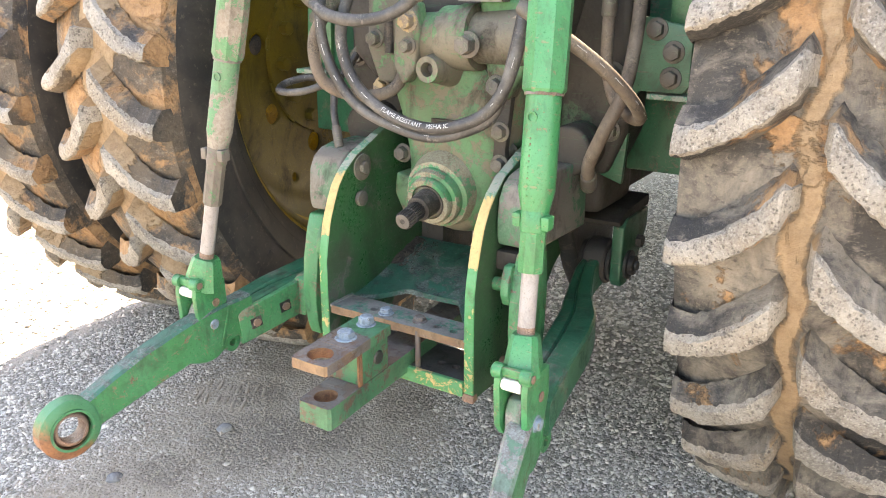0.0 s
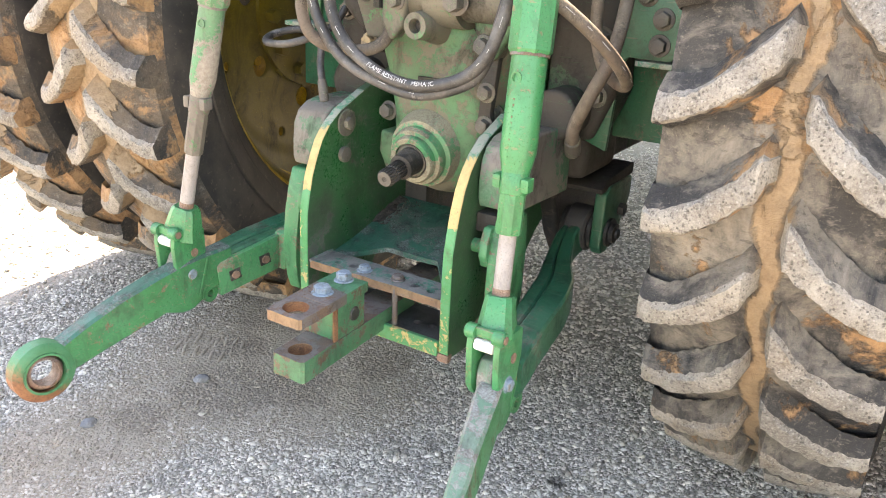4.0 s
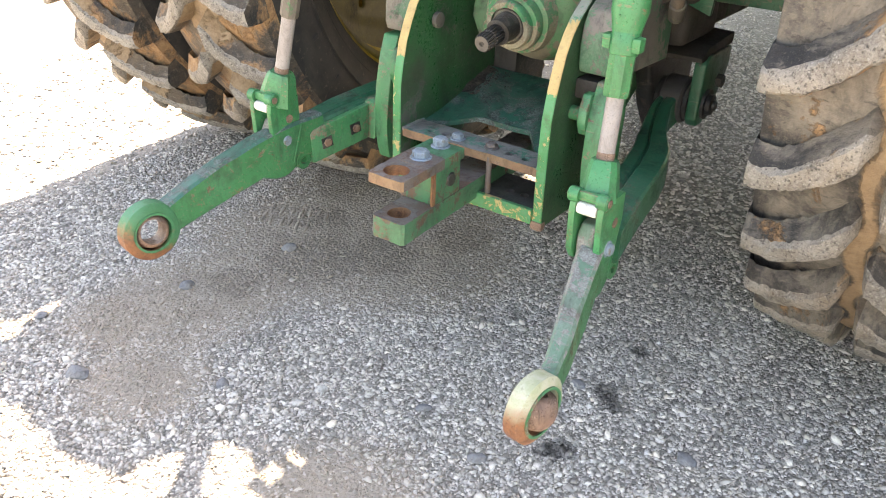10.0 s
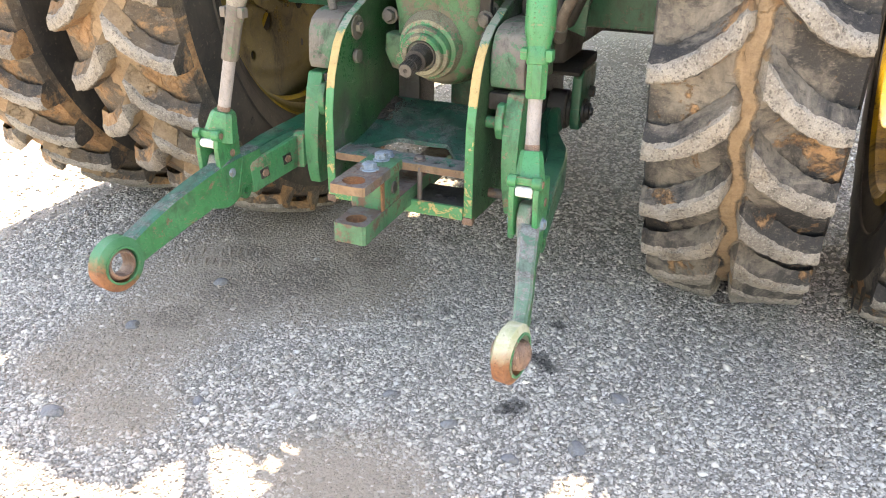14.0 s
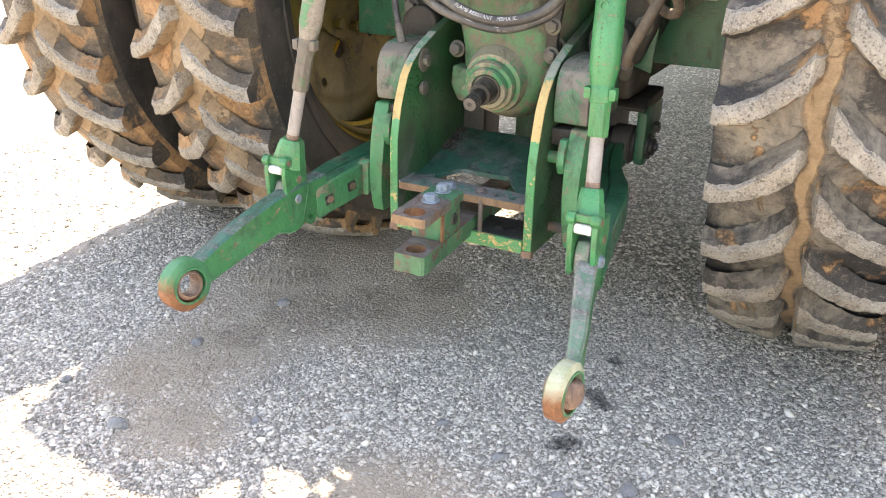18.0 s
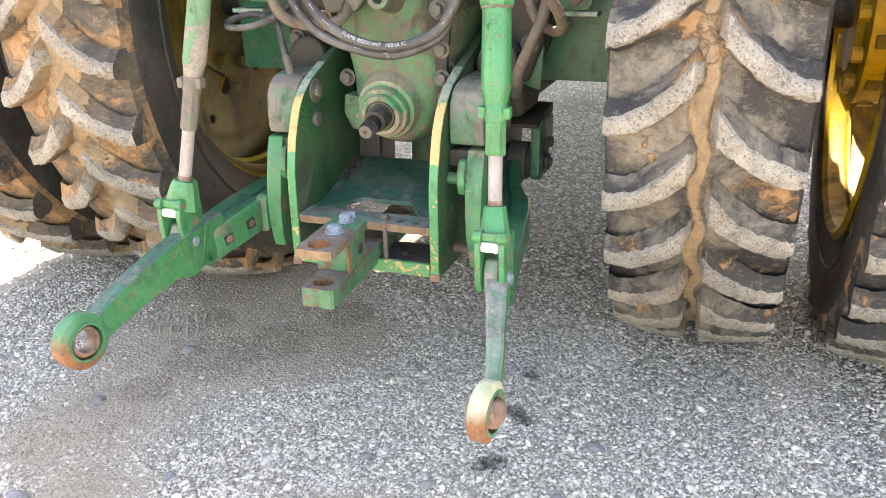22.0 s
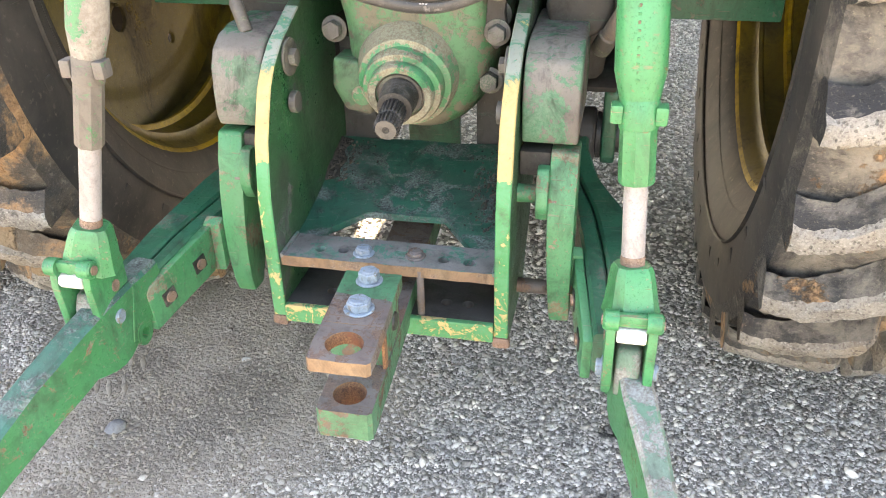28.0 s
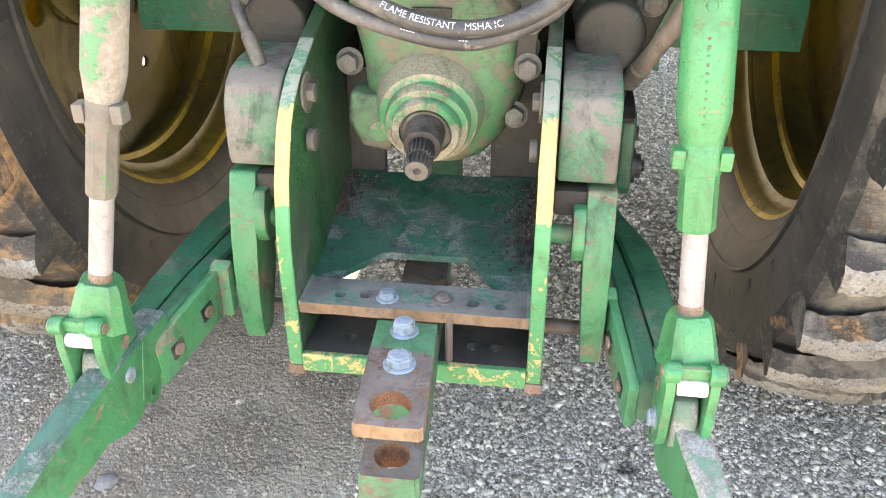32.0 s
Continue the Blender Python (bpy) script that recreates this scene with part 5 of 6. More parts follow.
    # raised cast marks down the tube: unreadable, plain bars
    if s > 0:
        for k in range(11):
            p = at(z_step - 0.07 - k * 0.0095)
            bm = nm()
            box(bm, (p.x - 0.004, p.y - r_tube * 0.985, p.z), (0.0045 if k % 3 else 0.0035, 0.0022, 0.0036 + 0.001 * (k % 2)))
            bevel(bm, 0.0008, 1)
            part("cast_mark", bm, M_castmark, rod)
    return rod


lift_rod(-1, (-0.408, -0.183, 0.622), (0.205, 0.06), 0.0205, 0.0275, 0.739, 0.852, 1.052, "lift rod, green paint peeling to pale primer")
lift_rod(1, (0.379, -0.162, 0.608), (-0.055, 0.20), 0.0235, 0.0325, 0.721, 0.812, 1.024, "bright green lift rod with scuffs and rust")

# ---- gear case with the power take-off ----
case = group_part("gear_case", "green gear case, paint flaking to brown, with splined shaft")
bm = nm()
CX = 0.004
front = [(-0.165, 1.02), (-0.150, 0.93), (-0.125, 0.83), (-0.118, 0.76), (-0.095, 0.695), (-0.055, 0.655), (0.0, 0.642), (0.058, 0.655), (0.100, 0.695), (0.128, 0.755), (0.140, 0.83), (0.155, 0.93), (0.165, 1.02)]
rings = []
for y, k in ((0.50, 1.05), (0.26, 1.05), (0.215, 1.0), (0.19, 0.93), (0.176, 0.80), (0.168, 0.55), (0.165, 0.2)):
    rings.append([bm.verts.new((CX + x * k, y, 0.80 + (z - 0.80) * k)) for x, z in front])
for a, b in zip(rings, rings[1:]):
    for i in range(len(front)):
        j = (i + 1) % len(front)
        bm.faces.new((a[i], a[j], b[j], b[i]))
bm.faces.new(rings[-1])
bmesh.ops.recalc_face_normals(bm, faces=bm.faces[:])
bmesh.ops.subdivide_edges(bm, edges=bm.edges[:], cuts=2, use_grid_fill=True, smooth=0.6)
roughen(bm, 0.002, 14)
part("casing", bm, M_cast_green, case, smooth=60)
P0 = Vector((0, 0, 0.717))
PD = Vector((-0.004, 0.134, 0.026)).normalized()
bm = nm()
lathe(bm, [(0.112, 0.040), (0.101, 0.041), (0.100, 0.051), (0.104, 0.054), (0.117, 0.055), (0.119, 0.064), (0.126, 0.067), (0.139, 0.068), (0.142, 0.078), (0.150, 0.081), (0.20, 0.094)], P0, PD, 64)
roughen(bm, 0.0011, 30)
part("bearing_collar", bm, M_collar, case, "stepped bright green bearing collar", smooth=35)
bm = nm()
lathe(bm, [(0.106, 0.030), (0.104, 0.036), (0.109, 0.037), (0.109, 0.041), (0.12, 0.041)], P0, PD, 48)
part("seal_ring", bm, M_dustysteel, case, smooth=40)
bm = nm()
lathe(bm, [(0.060, 0.020), (0.062, 0.028), (0.10, 0.031), (0.12, 0.031)], P0, PD, 40)
part("shaft_shoulder", bm, M_dark, case, smooth=40)
bm = nm()
q = PD.to_track_quat("Z", "Y").to_matrix()
ring = []
for k in range(80):
    a = 2 * math.pi * k / 80
    r = 0.0205 if (k % 4) < 2 else 0.0178
    ring.append((r * math.cos(a), r * math.sin(a)))
lv = [[bm.verts.new(P0 + q @ Vector((x * f, y * f, h))) for x, y in ring] for h, f in ((0.0, 0.86), (0.004, 1.0), (0.020, 1.0), (0.022, 0.84), (0.028, 0.84), (0.030, 1.0), (0.066, 1.0))]
for a, b in zip(lv, lv[1:]):
    for i in range(80):
        bm.faces.new((a[i], a[(i + 1) % 80], b[(i + 1) % 80], b[i]))
bm.faces.new(list(reversed(lv[0])))
bmesh.ops.recalc_face_normals(bm, faces=bm.faces[:])
part("splined_shaft", bm, M_dark, case, "black oily splined shaft", smooth=30)
bm = nm()
lathe(bm, [(-0.0012, 0.006), (-0.0012, 0.0165), (0.001, 0.0165), (0.001, 0.006)], P0, PD, 28, close=True)
part("shaft_face", bm, M_dustysteel, case, "bare metal shaft end")


def cap_bolt(parent, p, d, r=0.017, h=0.022, mat=None, washer=True, name="bolt"):
    bm = nm()
    p, d = Vector(p), Vector(d).normalized()
    if washer:
        lathe(bm, [(0, r * 1.35), (0.004, r * 1.35)], p, d, 24)
    m, _ = axis_matrix(p, p + d * h)
    bmesh.ops.create_cone(bm, cap_ends=True, segments=6, radius1=r, radius2=r * 0.96, depth=h, matrix=m)
    bevel(bm, 0.0025, 2, 40)
    return part(name, bm, mat or M_dustysteel, parent, "dusty bolt head", smooth=35)


for x, y, z in ((-0.142, 0.208, 0.812), (0.128, 0.205, 0.735), (0.140, 0.21, 0.845), (0.03, 0.185, 0.93), (-0.10, 0.195, 0.74)):
    cap_bolt(case, (x, y, z), (0, -1, 0.05))
bm = nm()
prism(bm, [(-0.135, 0.775), (-0.14, 0.725), (-0.118, 0.682), (-0.072, 0.675), (-0.06, 0.72), (-0.09, 0.77)], "y", 0.165, 0.225)
bevel(bm, 0.008, 3)
part("boss", bm, M_cast_green, case, smooth=45)
bm = nm()
cyl(bm, (-0.088, 0.162, 0.71), (-0.088, 0.2, 0.71), 0.018)
bevel(bm, 0.004, 2)
part("boss_plug", bm, M_collar, case, smooth=45)
bm = nm()
prism(bm, [(0.128, 1.02), (0.155, 1.03), (0.172, 0.99), (0.158, 0.86), (0.165, 0.82), (0.145, 0.80), (0.125, 0.82), (0.132, 0.90)], "y", 0.155, 0.175)
bevel(bm, 0.005, 2)
part("strap", bm, M_cast, case, "dusty iron strap", smooth=40)
for z in (0.83, 0.90, 0.995):
    cap_bolt(case, (0.147, 0.155, z), (0, -1, 0), 0.016, 0.02)
bm = nm()
box(bm, (0.0, 0.16, 0.905), (0.06, 0.006, 0.014))
part("maker_plate", bm, M_cast, case)

# ---- rockshaft housing above ----
rock = group_part("rockshaft_housing", "dusty cast-iron rockshaft housing with worn green paint")
bm = nm()
prism(bm, [(-0.30, 1.30), (-0.26, 1.04), (-0.20, 0.985), (-0.05, 0.97), (0.10, 0.985), (0.19, 0.99), (0.23, 1.05), (0.30, 1.30)], "y", 0.17, 0.55)
bevel(bm, 0.03, 3)
roughen(bm, 0.003, 12)
part("housing", bm, M_cast, rock, smooth=50)
bm = nm()
lathe(bm, [(-0.015, 0.015), (-0.015, 0.027), (0.02, 0.031), (0.07, 0.045), (0.07, 0.015)], (0.013, 0.09, 1.028), (0, 1, 0), 36, close=True)
part("bored_boss", bm, M_dusty_cast, rock, smooth=40)
bm = nm()
cyl(bm, (0.013, 0.10, 1.028), (0.013, 0.12, 1.028), 0.0175)
part("bore", bm, M_dark, rock)
bm = nm()
lathe(bm, [(-0.11, 0.03), (-0.105, 0.052), (-0.02, 0.055), (-0.015, 0.066), (0.03, 0.066), (0.035, 0.052), (0.19, 0.058), (0.20, 0.04)], (0.035, 0.15, 1.088), (1, 0, 0.05), 36)
part("cross_cylinder", bm, M_dusty_cast, rock, smooth=40)
bm = nm()
lathe(bm, [(0, 0.068), (0.035, 0.068), (0.035, 0.050), (0, 0.050)], (0.062, 0.15, 1.09), (1, 0, 0.05), 36, close=True)
part("clamp_ring", bm, M_dusty_cast, rock, smooth=40)
cap_bolt(rock, (0.105, 0.088, 1.082), (0, -1, 0), 0.020, 0.030)
bm = nm()
prism(bm, [(0.10, 1.17), (0.21, 1.17), (0.24, 1.10), (0.20, 1.02), (0.165, 0.965), (0.13, 0.975), (0.115, 1.05)], "y", 0.135, 0.19)
bevel(bm, 0.010, 3)
part("flange", bm, M_cast_green, rock, smooth=45)
cap_bolt(rock, (0.147, 0.132, 0.998), (0, -1, 0), 0.017, 0.022)
cap_bolt(rock, (0.20, 0.132, 1.125), (0, -1, 0), 0.016, 0.024, M_brass)
bm = nm()
box(bm, (0.12, 0.13, 1.17), (0.10, 0.05, 0.012))
part("clip_plate", bm, M_grey_steel, rock)
bm = nm()
prism(bm, [(-0.075, 1.16), (-0.025, 1.16), (-0.015, 1.10), (-0.03, 1.02), (-0.06, 0.99), (-0.085, 1.03)], "y", 0.09, 0.13)
bevel(bm, 0.008, 3)
part("lever", bm, M_dusty_cast, rock, smooth=45)
cap_bolt(rock, (-0.020, 0.06, 1.125), (0, -1, 0), 0.017, 0.022, M_brass)
cap_bolt(rock, (-0.028, 0.07, 1.075), (0, -1, 0), 0.014, 0.022)
bm = nm()
prism(bm, [(-0.185, 1.17), (-0.10, 1.17), (-0.095, 1.05), (-0.115, 0.985), (-0.16, 0.985), (-0.19, 1.06)], "y", 0.14, 0.175)
bevel(bm, 0.008, 3)
part("slotted_plate", bm, M_dusty_cast, rock, smooth=45)
bm = nm()
tube(bm, [(-0.128, 0.139, 1.05), (-0.128, 0.139, 1.12)], 0.011, 16)
part("slot", bm, M_dark, rock)
cap_bolt(rock, (-0.165, 0.14, 1.08), (0, -1, 0), 0.016, 0.022)
cap_bolt(rock, (-0.195, 0.20, 0.965), (0, -1, 0), 0.017, 0.018, M_brass)
bm = nm()
box(bm, (-0.20, 0.25, 0.965), (0.06, 0.08, 0.05))
bevel(bm, 0.012, 3)
part("foot", bm, M_cast, rock, smooth=45)
for s in (-1, 1):
    bm = nm()
    prism(bm, [(s * 0.22, 1.25), (s * 0.36, 1.25), (s * 0.37, 0.90), (s * 0.33, 0.80), (s * 0.25, 0.79), (s * 0.21, 0.86)], "y", 0.30, 0.42)
    bevel(bm, 0.02, 3)
    part("side_casting", bm, M_cast, rock, smooth=45)
    bm = nm()
    cyl(bm, (s * 0.27, 0.22, 0.86), (s * 0.27, 0.32, 0.86), 0.055)
    bevel(bm, 0.01, 3)
    part("side_boss", bm, M_cast, rock, smooth=45)
    cap_bolt(rock, (s * 0.335, 0.295, 0.90), (0, -1, 0), 0.018, 0.02)
    cap_bolt(rock, (s * 0.335, 0.295, 1.02), (0, -1, 0), 0.018, 0.02)
    bm = nm()
    box(bm, (s * 0.25, 0.42, 0.755), (0.13, 0.20, 0.11))
    bevel(bm, 0.03, 3)
    part("lower_casting", bm, M_cast, rock, smooth=45)

# brackets with bolts either side
for s, x0, x1, ys_, bolts in ((1, 0.355, 0.487, 0.315, ((0.413, 1.111), (0.451, 1.067), (0.449, 1.015))), (-1, -0.475, -0.405, 0.262, ((-0.437, 1.110), (-0.432, 1.055)))):
    br = group_part("fender_bracket", "green bracket plate with bolts")
    bm = nm()
    if s > 0:
        prism(bm, [(0.30, 1.16), (0.30, 0.80), (0.36, 0.78), (0.372, 0.965), (0.385, 0.985), (0.475, 0.985), (0.487, 1.0), (0.487, 1.10), (0.475, 1.118), (0.36, 1.14)], "y", ys_, ys_ + 0.014)
    else:
        prism(bm, [(-0.47, 1.13), (-0.478, 1.02), (-0.46, 1.0), (-0.40, 1.0), (-0.395, 1.16), (-0.45, 1.16)], "y", ys_, ys_ + 0.014)
    bevel(bm, 0.003, 2)
    part("plate", bm, M_green_shaded if s > 0 else M_green, br, smooth=35)
    for bx, bz in bolts:
        cap_bolt(br, (bx, ys_, bz), (0, -1, 0), 0.017, 0.018, M_dustysteel)
    bm = nm()
    box(bm, ((x0 + x1) / 2 + s * 0.03, ys_ + 0.03, 0.975), (0.10, 0.06, 0.012))
    bevel(bm, 0.003, 2)
    part("ledge", bm, M_edge, br, "ledge with flaking yellow paint")
    bm = nm()
    box(bm, (s * 0.47, 0.46, 1.00), (0.30, 0.02, 0.43))
    bevel(bm, 0.005, 2)
    part("cross_panel", bm, M_green_shaded, br, smooth=35)
    bm = nm()
    box(bm, (s * 0.45, ys_ + 0.06, 1.20), (0.05, 0.05, 0.20))
    bevel(bm, 0.006, 2)
    part("post", bm, M_green, br, smooth=35)

# ---- hoses ----


def hose(pts, r, label, mat=None):
    h = group_part("hydraulic_hose", label)
    bm = nm()
    line = spline(pts, 8)
    tube(bm, line, r, 14)
    part("rubber", bm, mat or M_hose, h, smooth=60)
    for p, q in ((line[0], line[1]), (line[-1], line[-2])):
        d = (q - p).normalized()
        bm = nm()
        lathe(bm, [(-0.03, r * 0.8), (-0.028, r * 1.25), (0.022, r * 1.25), (0.025, r * 1.05)], p, d, 16)
        part("fitting", bm, M_dustysteel, h, smooth=40)
    return h, line


HOSE, HLINE = hose([(-0.13, 0.04, 1.23), (-0.155, 0.01, 1.12), (-0.14, 0.0, 1.04), (-0.09, 0.0, 0.975), (0.0, 0.0, 0.932), (0.09, 0.0, 0.924), (0.17, 0.02, 0.95), (0.215, 0.03, 1.00), (0.235, 0.05, 1.08), (0.24, 0.08, 1.2)], 0.0125, "dusty hydraulic hose looped in front of the gear case")
PALE = hose([(-0.21, 0.03, 1.24), (-0.205, 0.0, 1.12), (-0.175, -0.005, 1.03), (-0.115, 0.0, 0.955), (-0.02, 0.005, 0.917), (0.08, 0.005, 0.905), (0.17, 0.03, 0.935), (0.205, 0.04, 0.98), (0.225, 0.06, 1.08), (0.23, 0.1, 1.2)], 0.0115, "dusty pale hydraulic hose hanging in a loop") + (0.0119,)
hose([(-0.235, 0.0, 1.17), (-0.17, -0.02, 1.137), (-0.08, -0.025, 1.128), (0.0, -0.02, 1.145), (0.06, 0.0, 1.19)], 0.0125, "hose crossing above the housing")
LOOP = hose([(0.30, -0.02, 1.15), (0.36, -0.03, 1.118), (0.42, 0.02, 1.06), (0.45, 0.09, 1.0), (0.442, 0.17, 0.955), (0.405, 0.22, 0.945), (0.36, 0.24, 0.975), (0.335, 0.25, 1.05), (0.33, 0.26, 1.16)], 0.0125, "brown dusty hydraulic hose in a loop", M_hose_brown) + (0.0129,)
hose([(0.315, 0.24, 0.80), (0.335, 0.19, 0.85), (0.37, 0.17, 0.92), (0.395, 0.20, 1.0), (0.39, 0.26, 1.10), (0.38, 0.30, 1.2)], 0.014, "muddy brown hose to the side boss", M_hose_brown)
hose([(-0.22, 0.06, 1.16), (-0.25, 0.03, 1.08), (-0.235, 0.03, 1.0), (-0.19, 0.06, 0.965), (-0.12, 0.10, 0.965), (-0.09, 0.13, 1.0), (-0.085, 0.14, 1.08)], 0.0135, "grey-brown hose bent round the housing", M_hose_brown)
hose([(-0.30, 0.26, 1.05), (-0.315, 0.20, 0.985), (-0.36, 0.12, 0.952), (-0.425, 0.10, 0.948), (-0.452, 0.15, 0.960), (-0.41, 0.20, 0.972), (-0.34, 0.19, 0.955), (-0.295, 0.14, 0.905), (-0.270, 0.12, 0.852)], 0.0090, "thin grey hose looped beside the block")


def hose_letters(text, start, target=None, lean=(0.25, -0.80, 0.52)):
    """White printed letters along a hose, one mesh for the line."""
    owner, line, radius = target or (HOSE, HLINE, 0.0129)
    curve = bpy.data.curves.new("printed_text", "FONT")
    curve.body = text
    curve.size = 0.013
    curve.extrude = 0.0002
    tmp = bpy.data.objects.new("printed_text", curve)
    me = bpy.data.meshes.new_from_object(tmp)
    bpy.data.objects.remove(tmp)
    length = [0.0]
    for a, b in zip(line, line[1:]):
        length.append(length[-1] + (b - a).length)
    for v in me.vertices:
        s = start + v.co.x
        k = next((i for i in range(len(length) - 1) if length[i + 1] > s), len(length) - 2)
        u = (s - length[k]) / (length[k + 1] - length[k])
        p = line[k].lerp(line[k + 1], u)
        d = (line[k + 1] - line[k]).normalized()
        side = Vector(lean)
        side = (side - d * side.dot(d)).normalized()
        up = side.cross(d) * -1
        if up.z < 0:
            up = -up
        w = (v.co.y - 0.0045) / 0.0125
        v.co = p + (side * math.cos(w) + up * math.sin(w)) * (radius + v.co.z)
    me.materials.append(M_print)
    ob = new("printed_text", me)
    ob.parent = owner
    ob["label"] = "white printed lettering"


hose_letters("FLAME RESISTANT   MSHA IC", 0.335)
for a, b in ((0.16, 0.02), (0.19, 0.015), (0.225, 0.03), (0.275, 0.035), (0.60, 0.012), (0.63, 0.015), (0.68, 0.03)):
    hose_letters("-" * max(1, int(b / 0.006)), a)
# lines of print too worn to read
for a, n in ((0.10, 5), (0.15, 3), (0.19, 6), (0.26, 4), (0.31, 5), (0.36, 2)):
    hose_letters("-" * n, a, LOOP, (0.55, -0.75, 0.35))
for a, n in ((0.12, 4), (0.17, 6), (0.24, 3), (0.42, 5), (0.50, 3)):
    hose_letters("-" * n, a, PALE)

# ---- gravel ----
PRINT = (-0.74, 0.17)
DIRT = [(-0.62, 0.45, 0.34, 0.30), (-0.60, 0.10, 0.30, 0.32), (-0.64, -0.32, 0.20, 0.20), (-0.33, 0.20, 0.24, 0.24), (-0.70, -0.52, 0.11, 0.09), (0.15, -0.62, 0.20, 0.10), (-0.45, -0.62, 0.13, 0.10)]


def dirt(x, y):
    d = np.zeros_like(x)
    for cx, cy, rx, ry in DIRT:
        d = np.maximum(d, np.clip(1.55 - 1.1 * np.hypot((x - cx) / rx, (y - cy) / ry), 0, 1))
    return d


def gravel_field(name, count, box_, sizes, seed, label, avoid=0.95, fine=False, mat=None, on_soil=False):
    rng = np.random.default_rng(seed)
    x0, x1, y0, y1 = box_
    x, y = rng.uniform(x0, x1, count), rng.uniform(y0, y1, count)
    keep = rng.uniform(0, 1, count) > avoid * dirt(x, y)
    if on_soil:
        keep = rng.uniform(0, 1, count) < dirt(x, y)
    x, y = x[keep], y[keep]
    n = len(x)
    t = (1 + 5 ** 0.5) / 2
    v = np.array([(-1, t, 0), (1, t, 0), (-1, -t, 0), (1, -t, 0), (0, -1, t), (0, 1, t), (0, -1, -t), (0, 1, -t), (t, 0, -1), (t, 0, 1), (-t, 0, -1), (-t, 0, 1)]) / math.hypot(1, t)
    f = np.array([(0, 11, 5), (0, 5, 1), (0, 1, 7), (0, 7, 10), (0, 10, 11), (1, 5, 9), (5, 11, 4), (11, 10, 2), (10, 7, 6), (7, 1, 8),
                  (3, 9, 4), (3, 4, 2), (3, 2, 6), (3, 6, 8), (3, 8, 9), (4, 9, 5), (2, 4, 11), (6, 2, 10), (8, 6, 7), (9, 8, 1)])
    if fine:
        v = np.array([(1, 0, 0), (-1, 0, 0), (0, 1, 0), (0, -1, 0), (0, 0, 1), (0, 0, -1)], float)
        f = np.array([(0, 2, 4), (2, 1, 4), (1, 3, 4), (3, 0, 4), (2, 0, 5), (1, 2, 5), (3, 1, 5), (0, 3, 5)])
    m = len(v)
    size = sizes[0] + (sizes[1] - sizes[0]) * rng.power(0.6, n)
    p = v[None] * (1 + rng.uniform(-0.42, 0.42, (n, m, 1)))
    p = p * size[:, None, None] * np.stack([rng.uniform(0.9, 1.7, n), rng.uniform(0.7, 1.2, n), rng.uniform(0.40, 0.75, n)], 1)[:, None]
    a, b = rng.uniform(0, 6.28, n), rng.normal(0, 0.35, n)
    ca, sa, cb, sb = np.cos(a)[:, None], np.sin(a)[:, None], np.cos(b)[:, None], np.sin(b)[:, None]
    px, pz = p[..., 0] * cb - p[..., 2] * sb, p[..., 0] * sb + p[..., 2] * cb
    qx, qy = px * ca - p[..., 1] * sa, px * sa + p[..., 1] * ca
    gz = np.array([ground_z(i, j) for i, j in zip(x, y)])
    sink = rng.uniform(-0.15, 0.45, n) * size - (0.0 if on_soil else 0.6) * size * dirt(x, y)
    pts = np.stack([qx + x[:, None], qy + y[:, None], pz + (gz + sink)[:, None]], -1).reshape(-1, 3)
    tri = (f[None] + m * np.arange(n)[:, None, None]).reshape(-1, 3)
    me = bpy.data.meshes.new(name)
    me.vertices.add(len(pts))
    me.vertices.foreach_set("co", pts.ravel())
    me.loops.add(tri.size)
    me.loops.foreach_set("vertex_index", tri.ravel())
    me.polygons.add(len(tri))
    me.polygons.foreach_set("loop_start", np.arange(0, tri.size, 3))
    me.update(calc_edges=True)
    me.materials.append(mat or M_stone)
    ob = new(name, me)
    return tagged(ob, label, "gravel", kind="stuff")


gravel_field("gravel", 120000, (-1.5, 1.5, -1.05, 0.9), (0.0026, 0.0074), 1, "loose grey crushed gravel", 0.95, True)
gravel_field("fine_gravel", 100000, (-1.2, 1.2, -0.95, 0.6), (0.0016, 0.0046), 2, "fine grey grit among the gravel", 0.88, True)
gravel_field("soil_clods", 42000, (-1.05, 0.4, -0.75, 0.85), (0.0014, 0.0052), 7, "small clods of dry brown soil", 0.0, True, M_soil, True)
gravel_field("coarse_gravel", 700, (-1.3, 1.3, -1.0, 0.8), (0.0065, 0.0105), 5, "larger grey stones among the gravel")
gravel_field("shaded_gravel", 34000, (-0.6, 1.3, 0.9, 3.8), (0.004, 0.0105), 6, "loose grey gravel beneath the tractor", 0.9, True)
gravel_field("far_gravel", 36000, (-2.9, 2.2, -1.4, 5.0), (0.005, 0.011), 3, "loose grey gravel further out", 0.0, True)


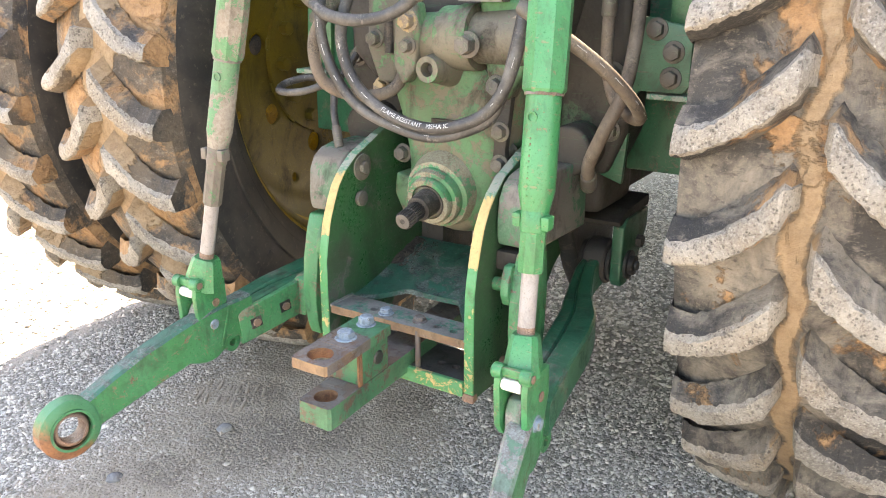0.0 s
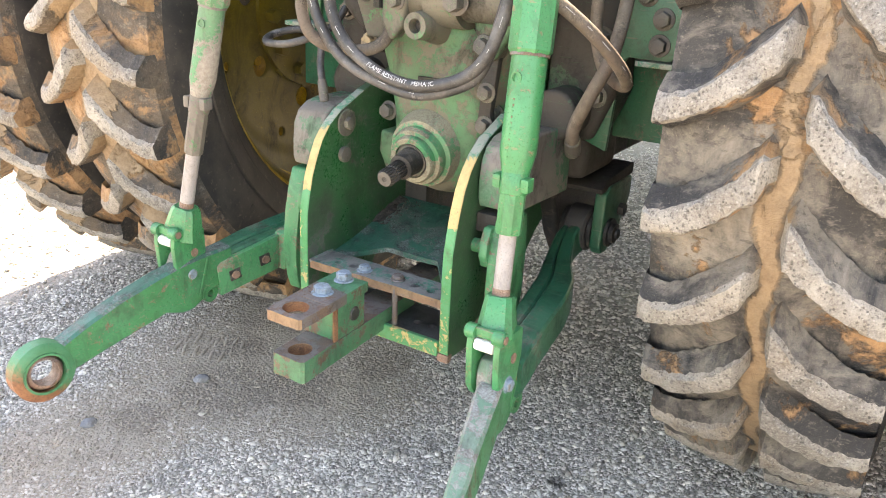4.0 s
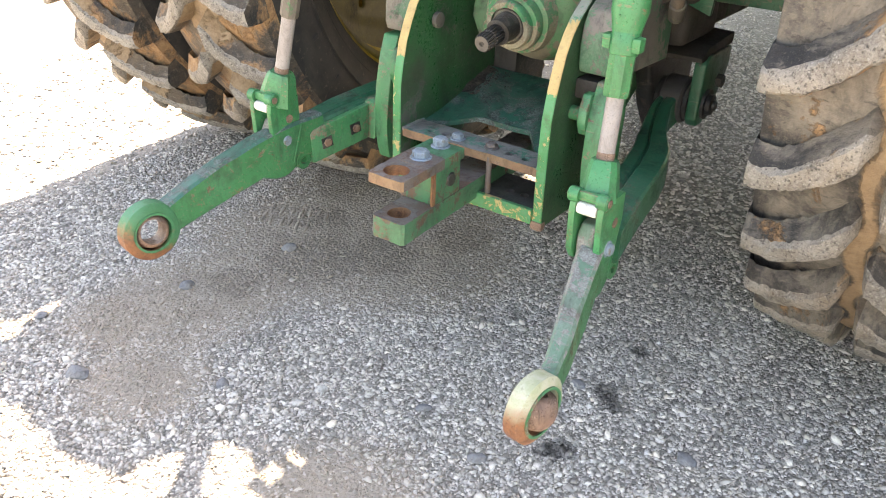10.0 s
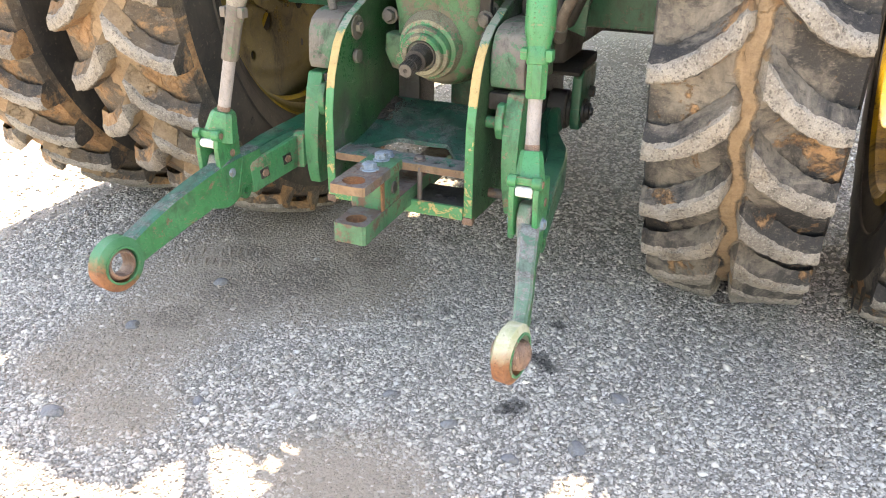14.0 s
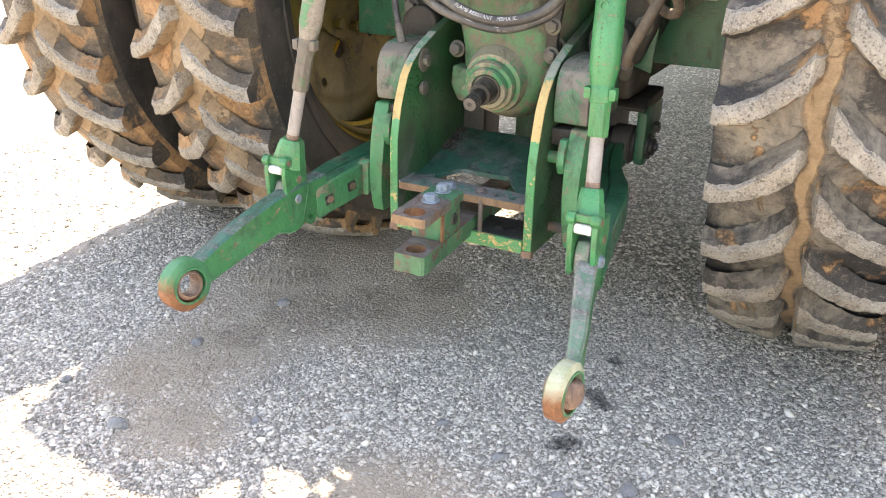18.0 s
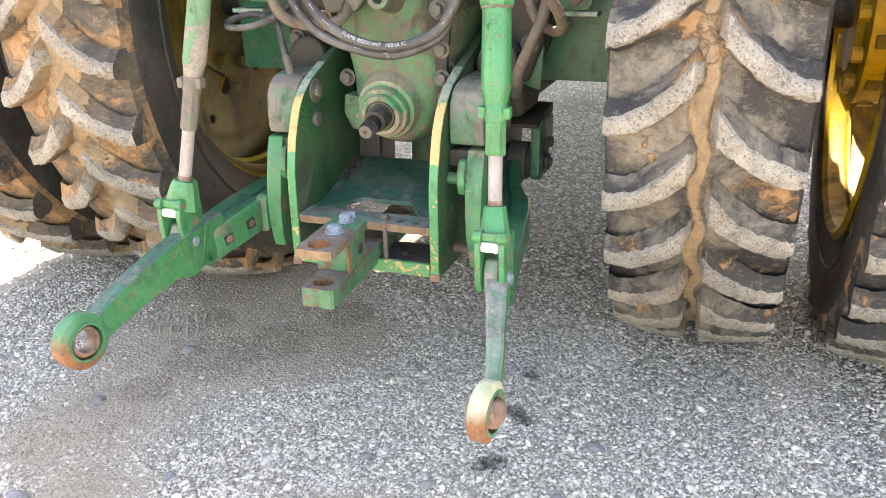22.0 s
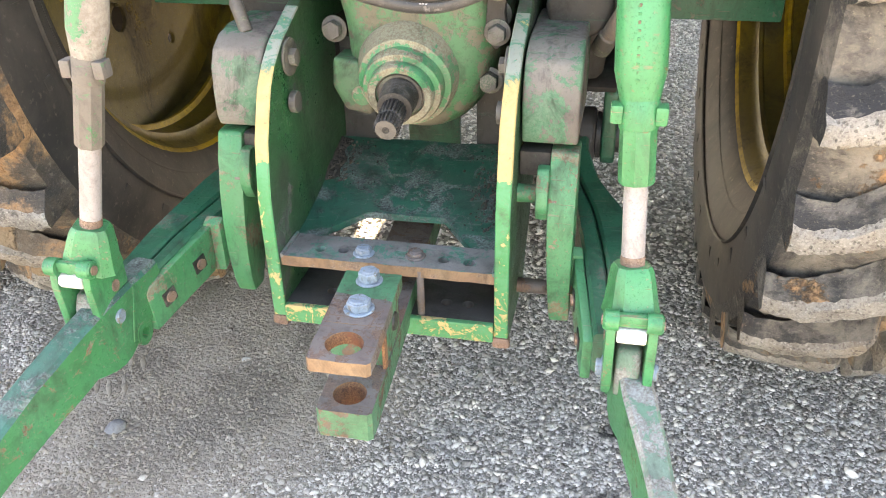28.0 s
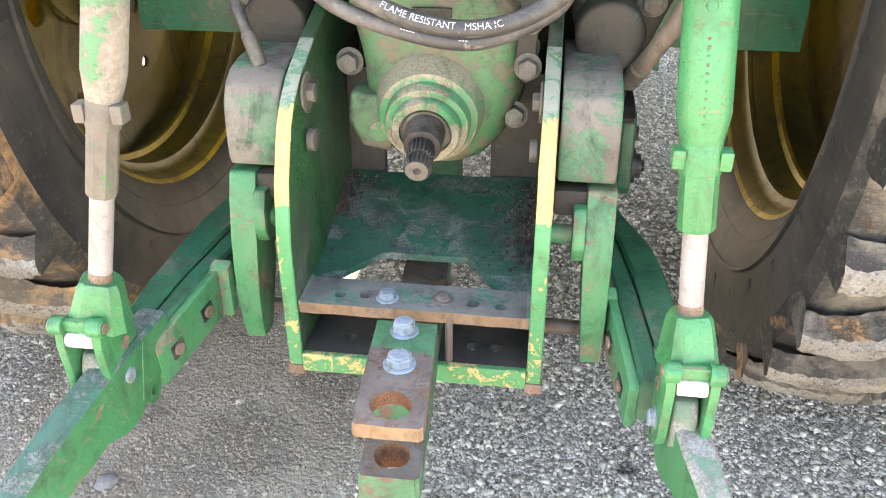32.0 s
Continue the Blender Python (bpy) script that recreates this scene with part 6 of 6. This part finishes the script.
def stone(x, y, r, seed, mat, label, squash=0.6):
    bm = nm()
    bmesh.ops.create_icosphere(bm, subdivisions=3, radius=1)
    rnd = random.Random(seed)
    k = rnd.uniform(0, 50)
    for v in bm.verts:
        q = v.co.copy()
        v.co *= 1 + 0.28 * noise.noise(q * 1.3 + Vector((k, 0, 0))) + 0.08 * noise.noise(q * 4 + Vector((0, k, 0)))
        v.co = Vector((v.co.x * r * 1.25, v.co.y * r * 0.95, v.co.z * r * squash))
    ob = part("stone", bm, mat, None, smooth=35)
    ob.matrix_basis = pose(x, y, ground_z(x, y) + r * squash * 0.35, rnd.uniform(-8, 8), rnd.uniform(-8, 8), rnd.uniform(0, 180))
    return tagged(ob, label, "stone", "loose stones on the gravel")


for i, (x, y, r, pale) in enumerate(((-0.119, -0.391, 0.013, 1), (-0.12, -0.46, 0.012, 1), (-0.577, -0.699, 0.022, 0), (0.575, -0.33, 0.020, 0), (0.28, -0.36, 0.017, 0), (-0.86, -0.62, 0.016, 0), (-0.64, 0.02, 0.018, 0),
                                     (0.45, -0.42, 0.016, 0), (-0.30, -0.52, 0.015, 0), (0.62, -0.10, 0.017, 0), (0.10, -0.30, 0.014, 0), (-0.70, -0.30, 0.017, 0), (-0.464, 0.294, 0.008, 1), (0.33, -0.02, 0.015, 0))):
    stone(x, y, r, i, M_pale_stone if pale else M_grey_stone, "pale whitish pebble lying on the gravel" if pale else "rounded grey stone lying in the gravel")

# tyre print pressed into the soil: short ridges in two rows
bm = nm()
rnd = random.Random(8)
for row in range(2):
    for k in range(8 if row else 6):
        u, v = -0.115 + 0.030 * k + rnd.uniform(-0.005, 0.005), -0.03 + 0.075 * row + rnd.uniform(-0.008, 0.008)
        x, y = PRINT[0] + 0.94 * u - 0.34 * v, PRINT[1] + 0.34 * u + 0.94 * v
        m = pose(x, y, ground_z(x, y) - 0.001, 0, 0, 32 + rnd.uniform(-6, 6)) @ Matrix.Diagonal((0.014, rnd.uniform(0.05, 0.085), 0.009, 1))
        bmesh.ops.create_icosphere(bm, subdivisions=2, radius=0.5, matrix=m)
roughen(bm, 0.0015, 90)
printed = part("tyre_print", bm, M_soil, ground, "shallow tyre print in dry soil", smooth=60)
tagged(printed, kind="stuff")
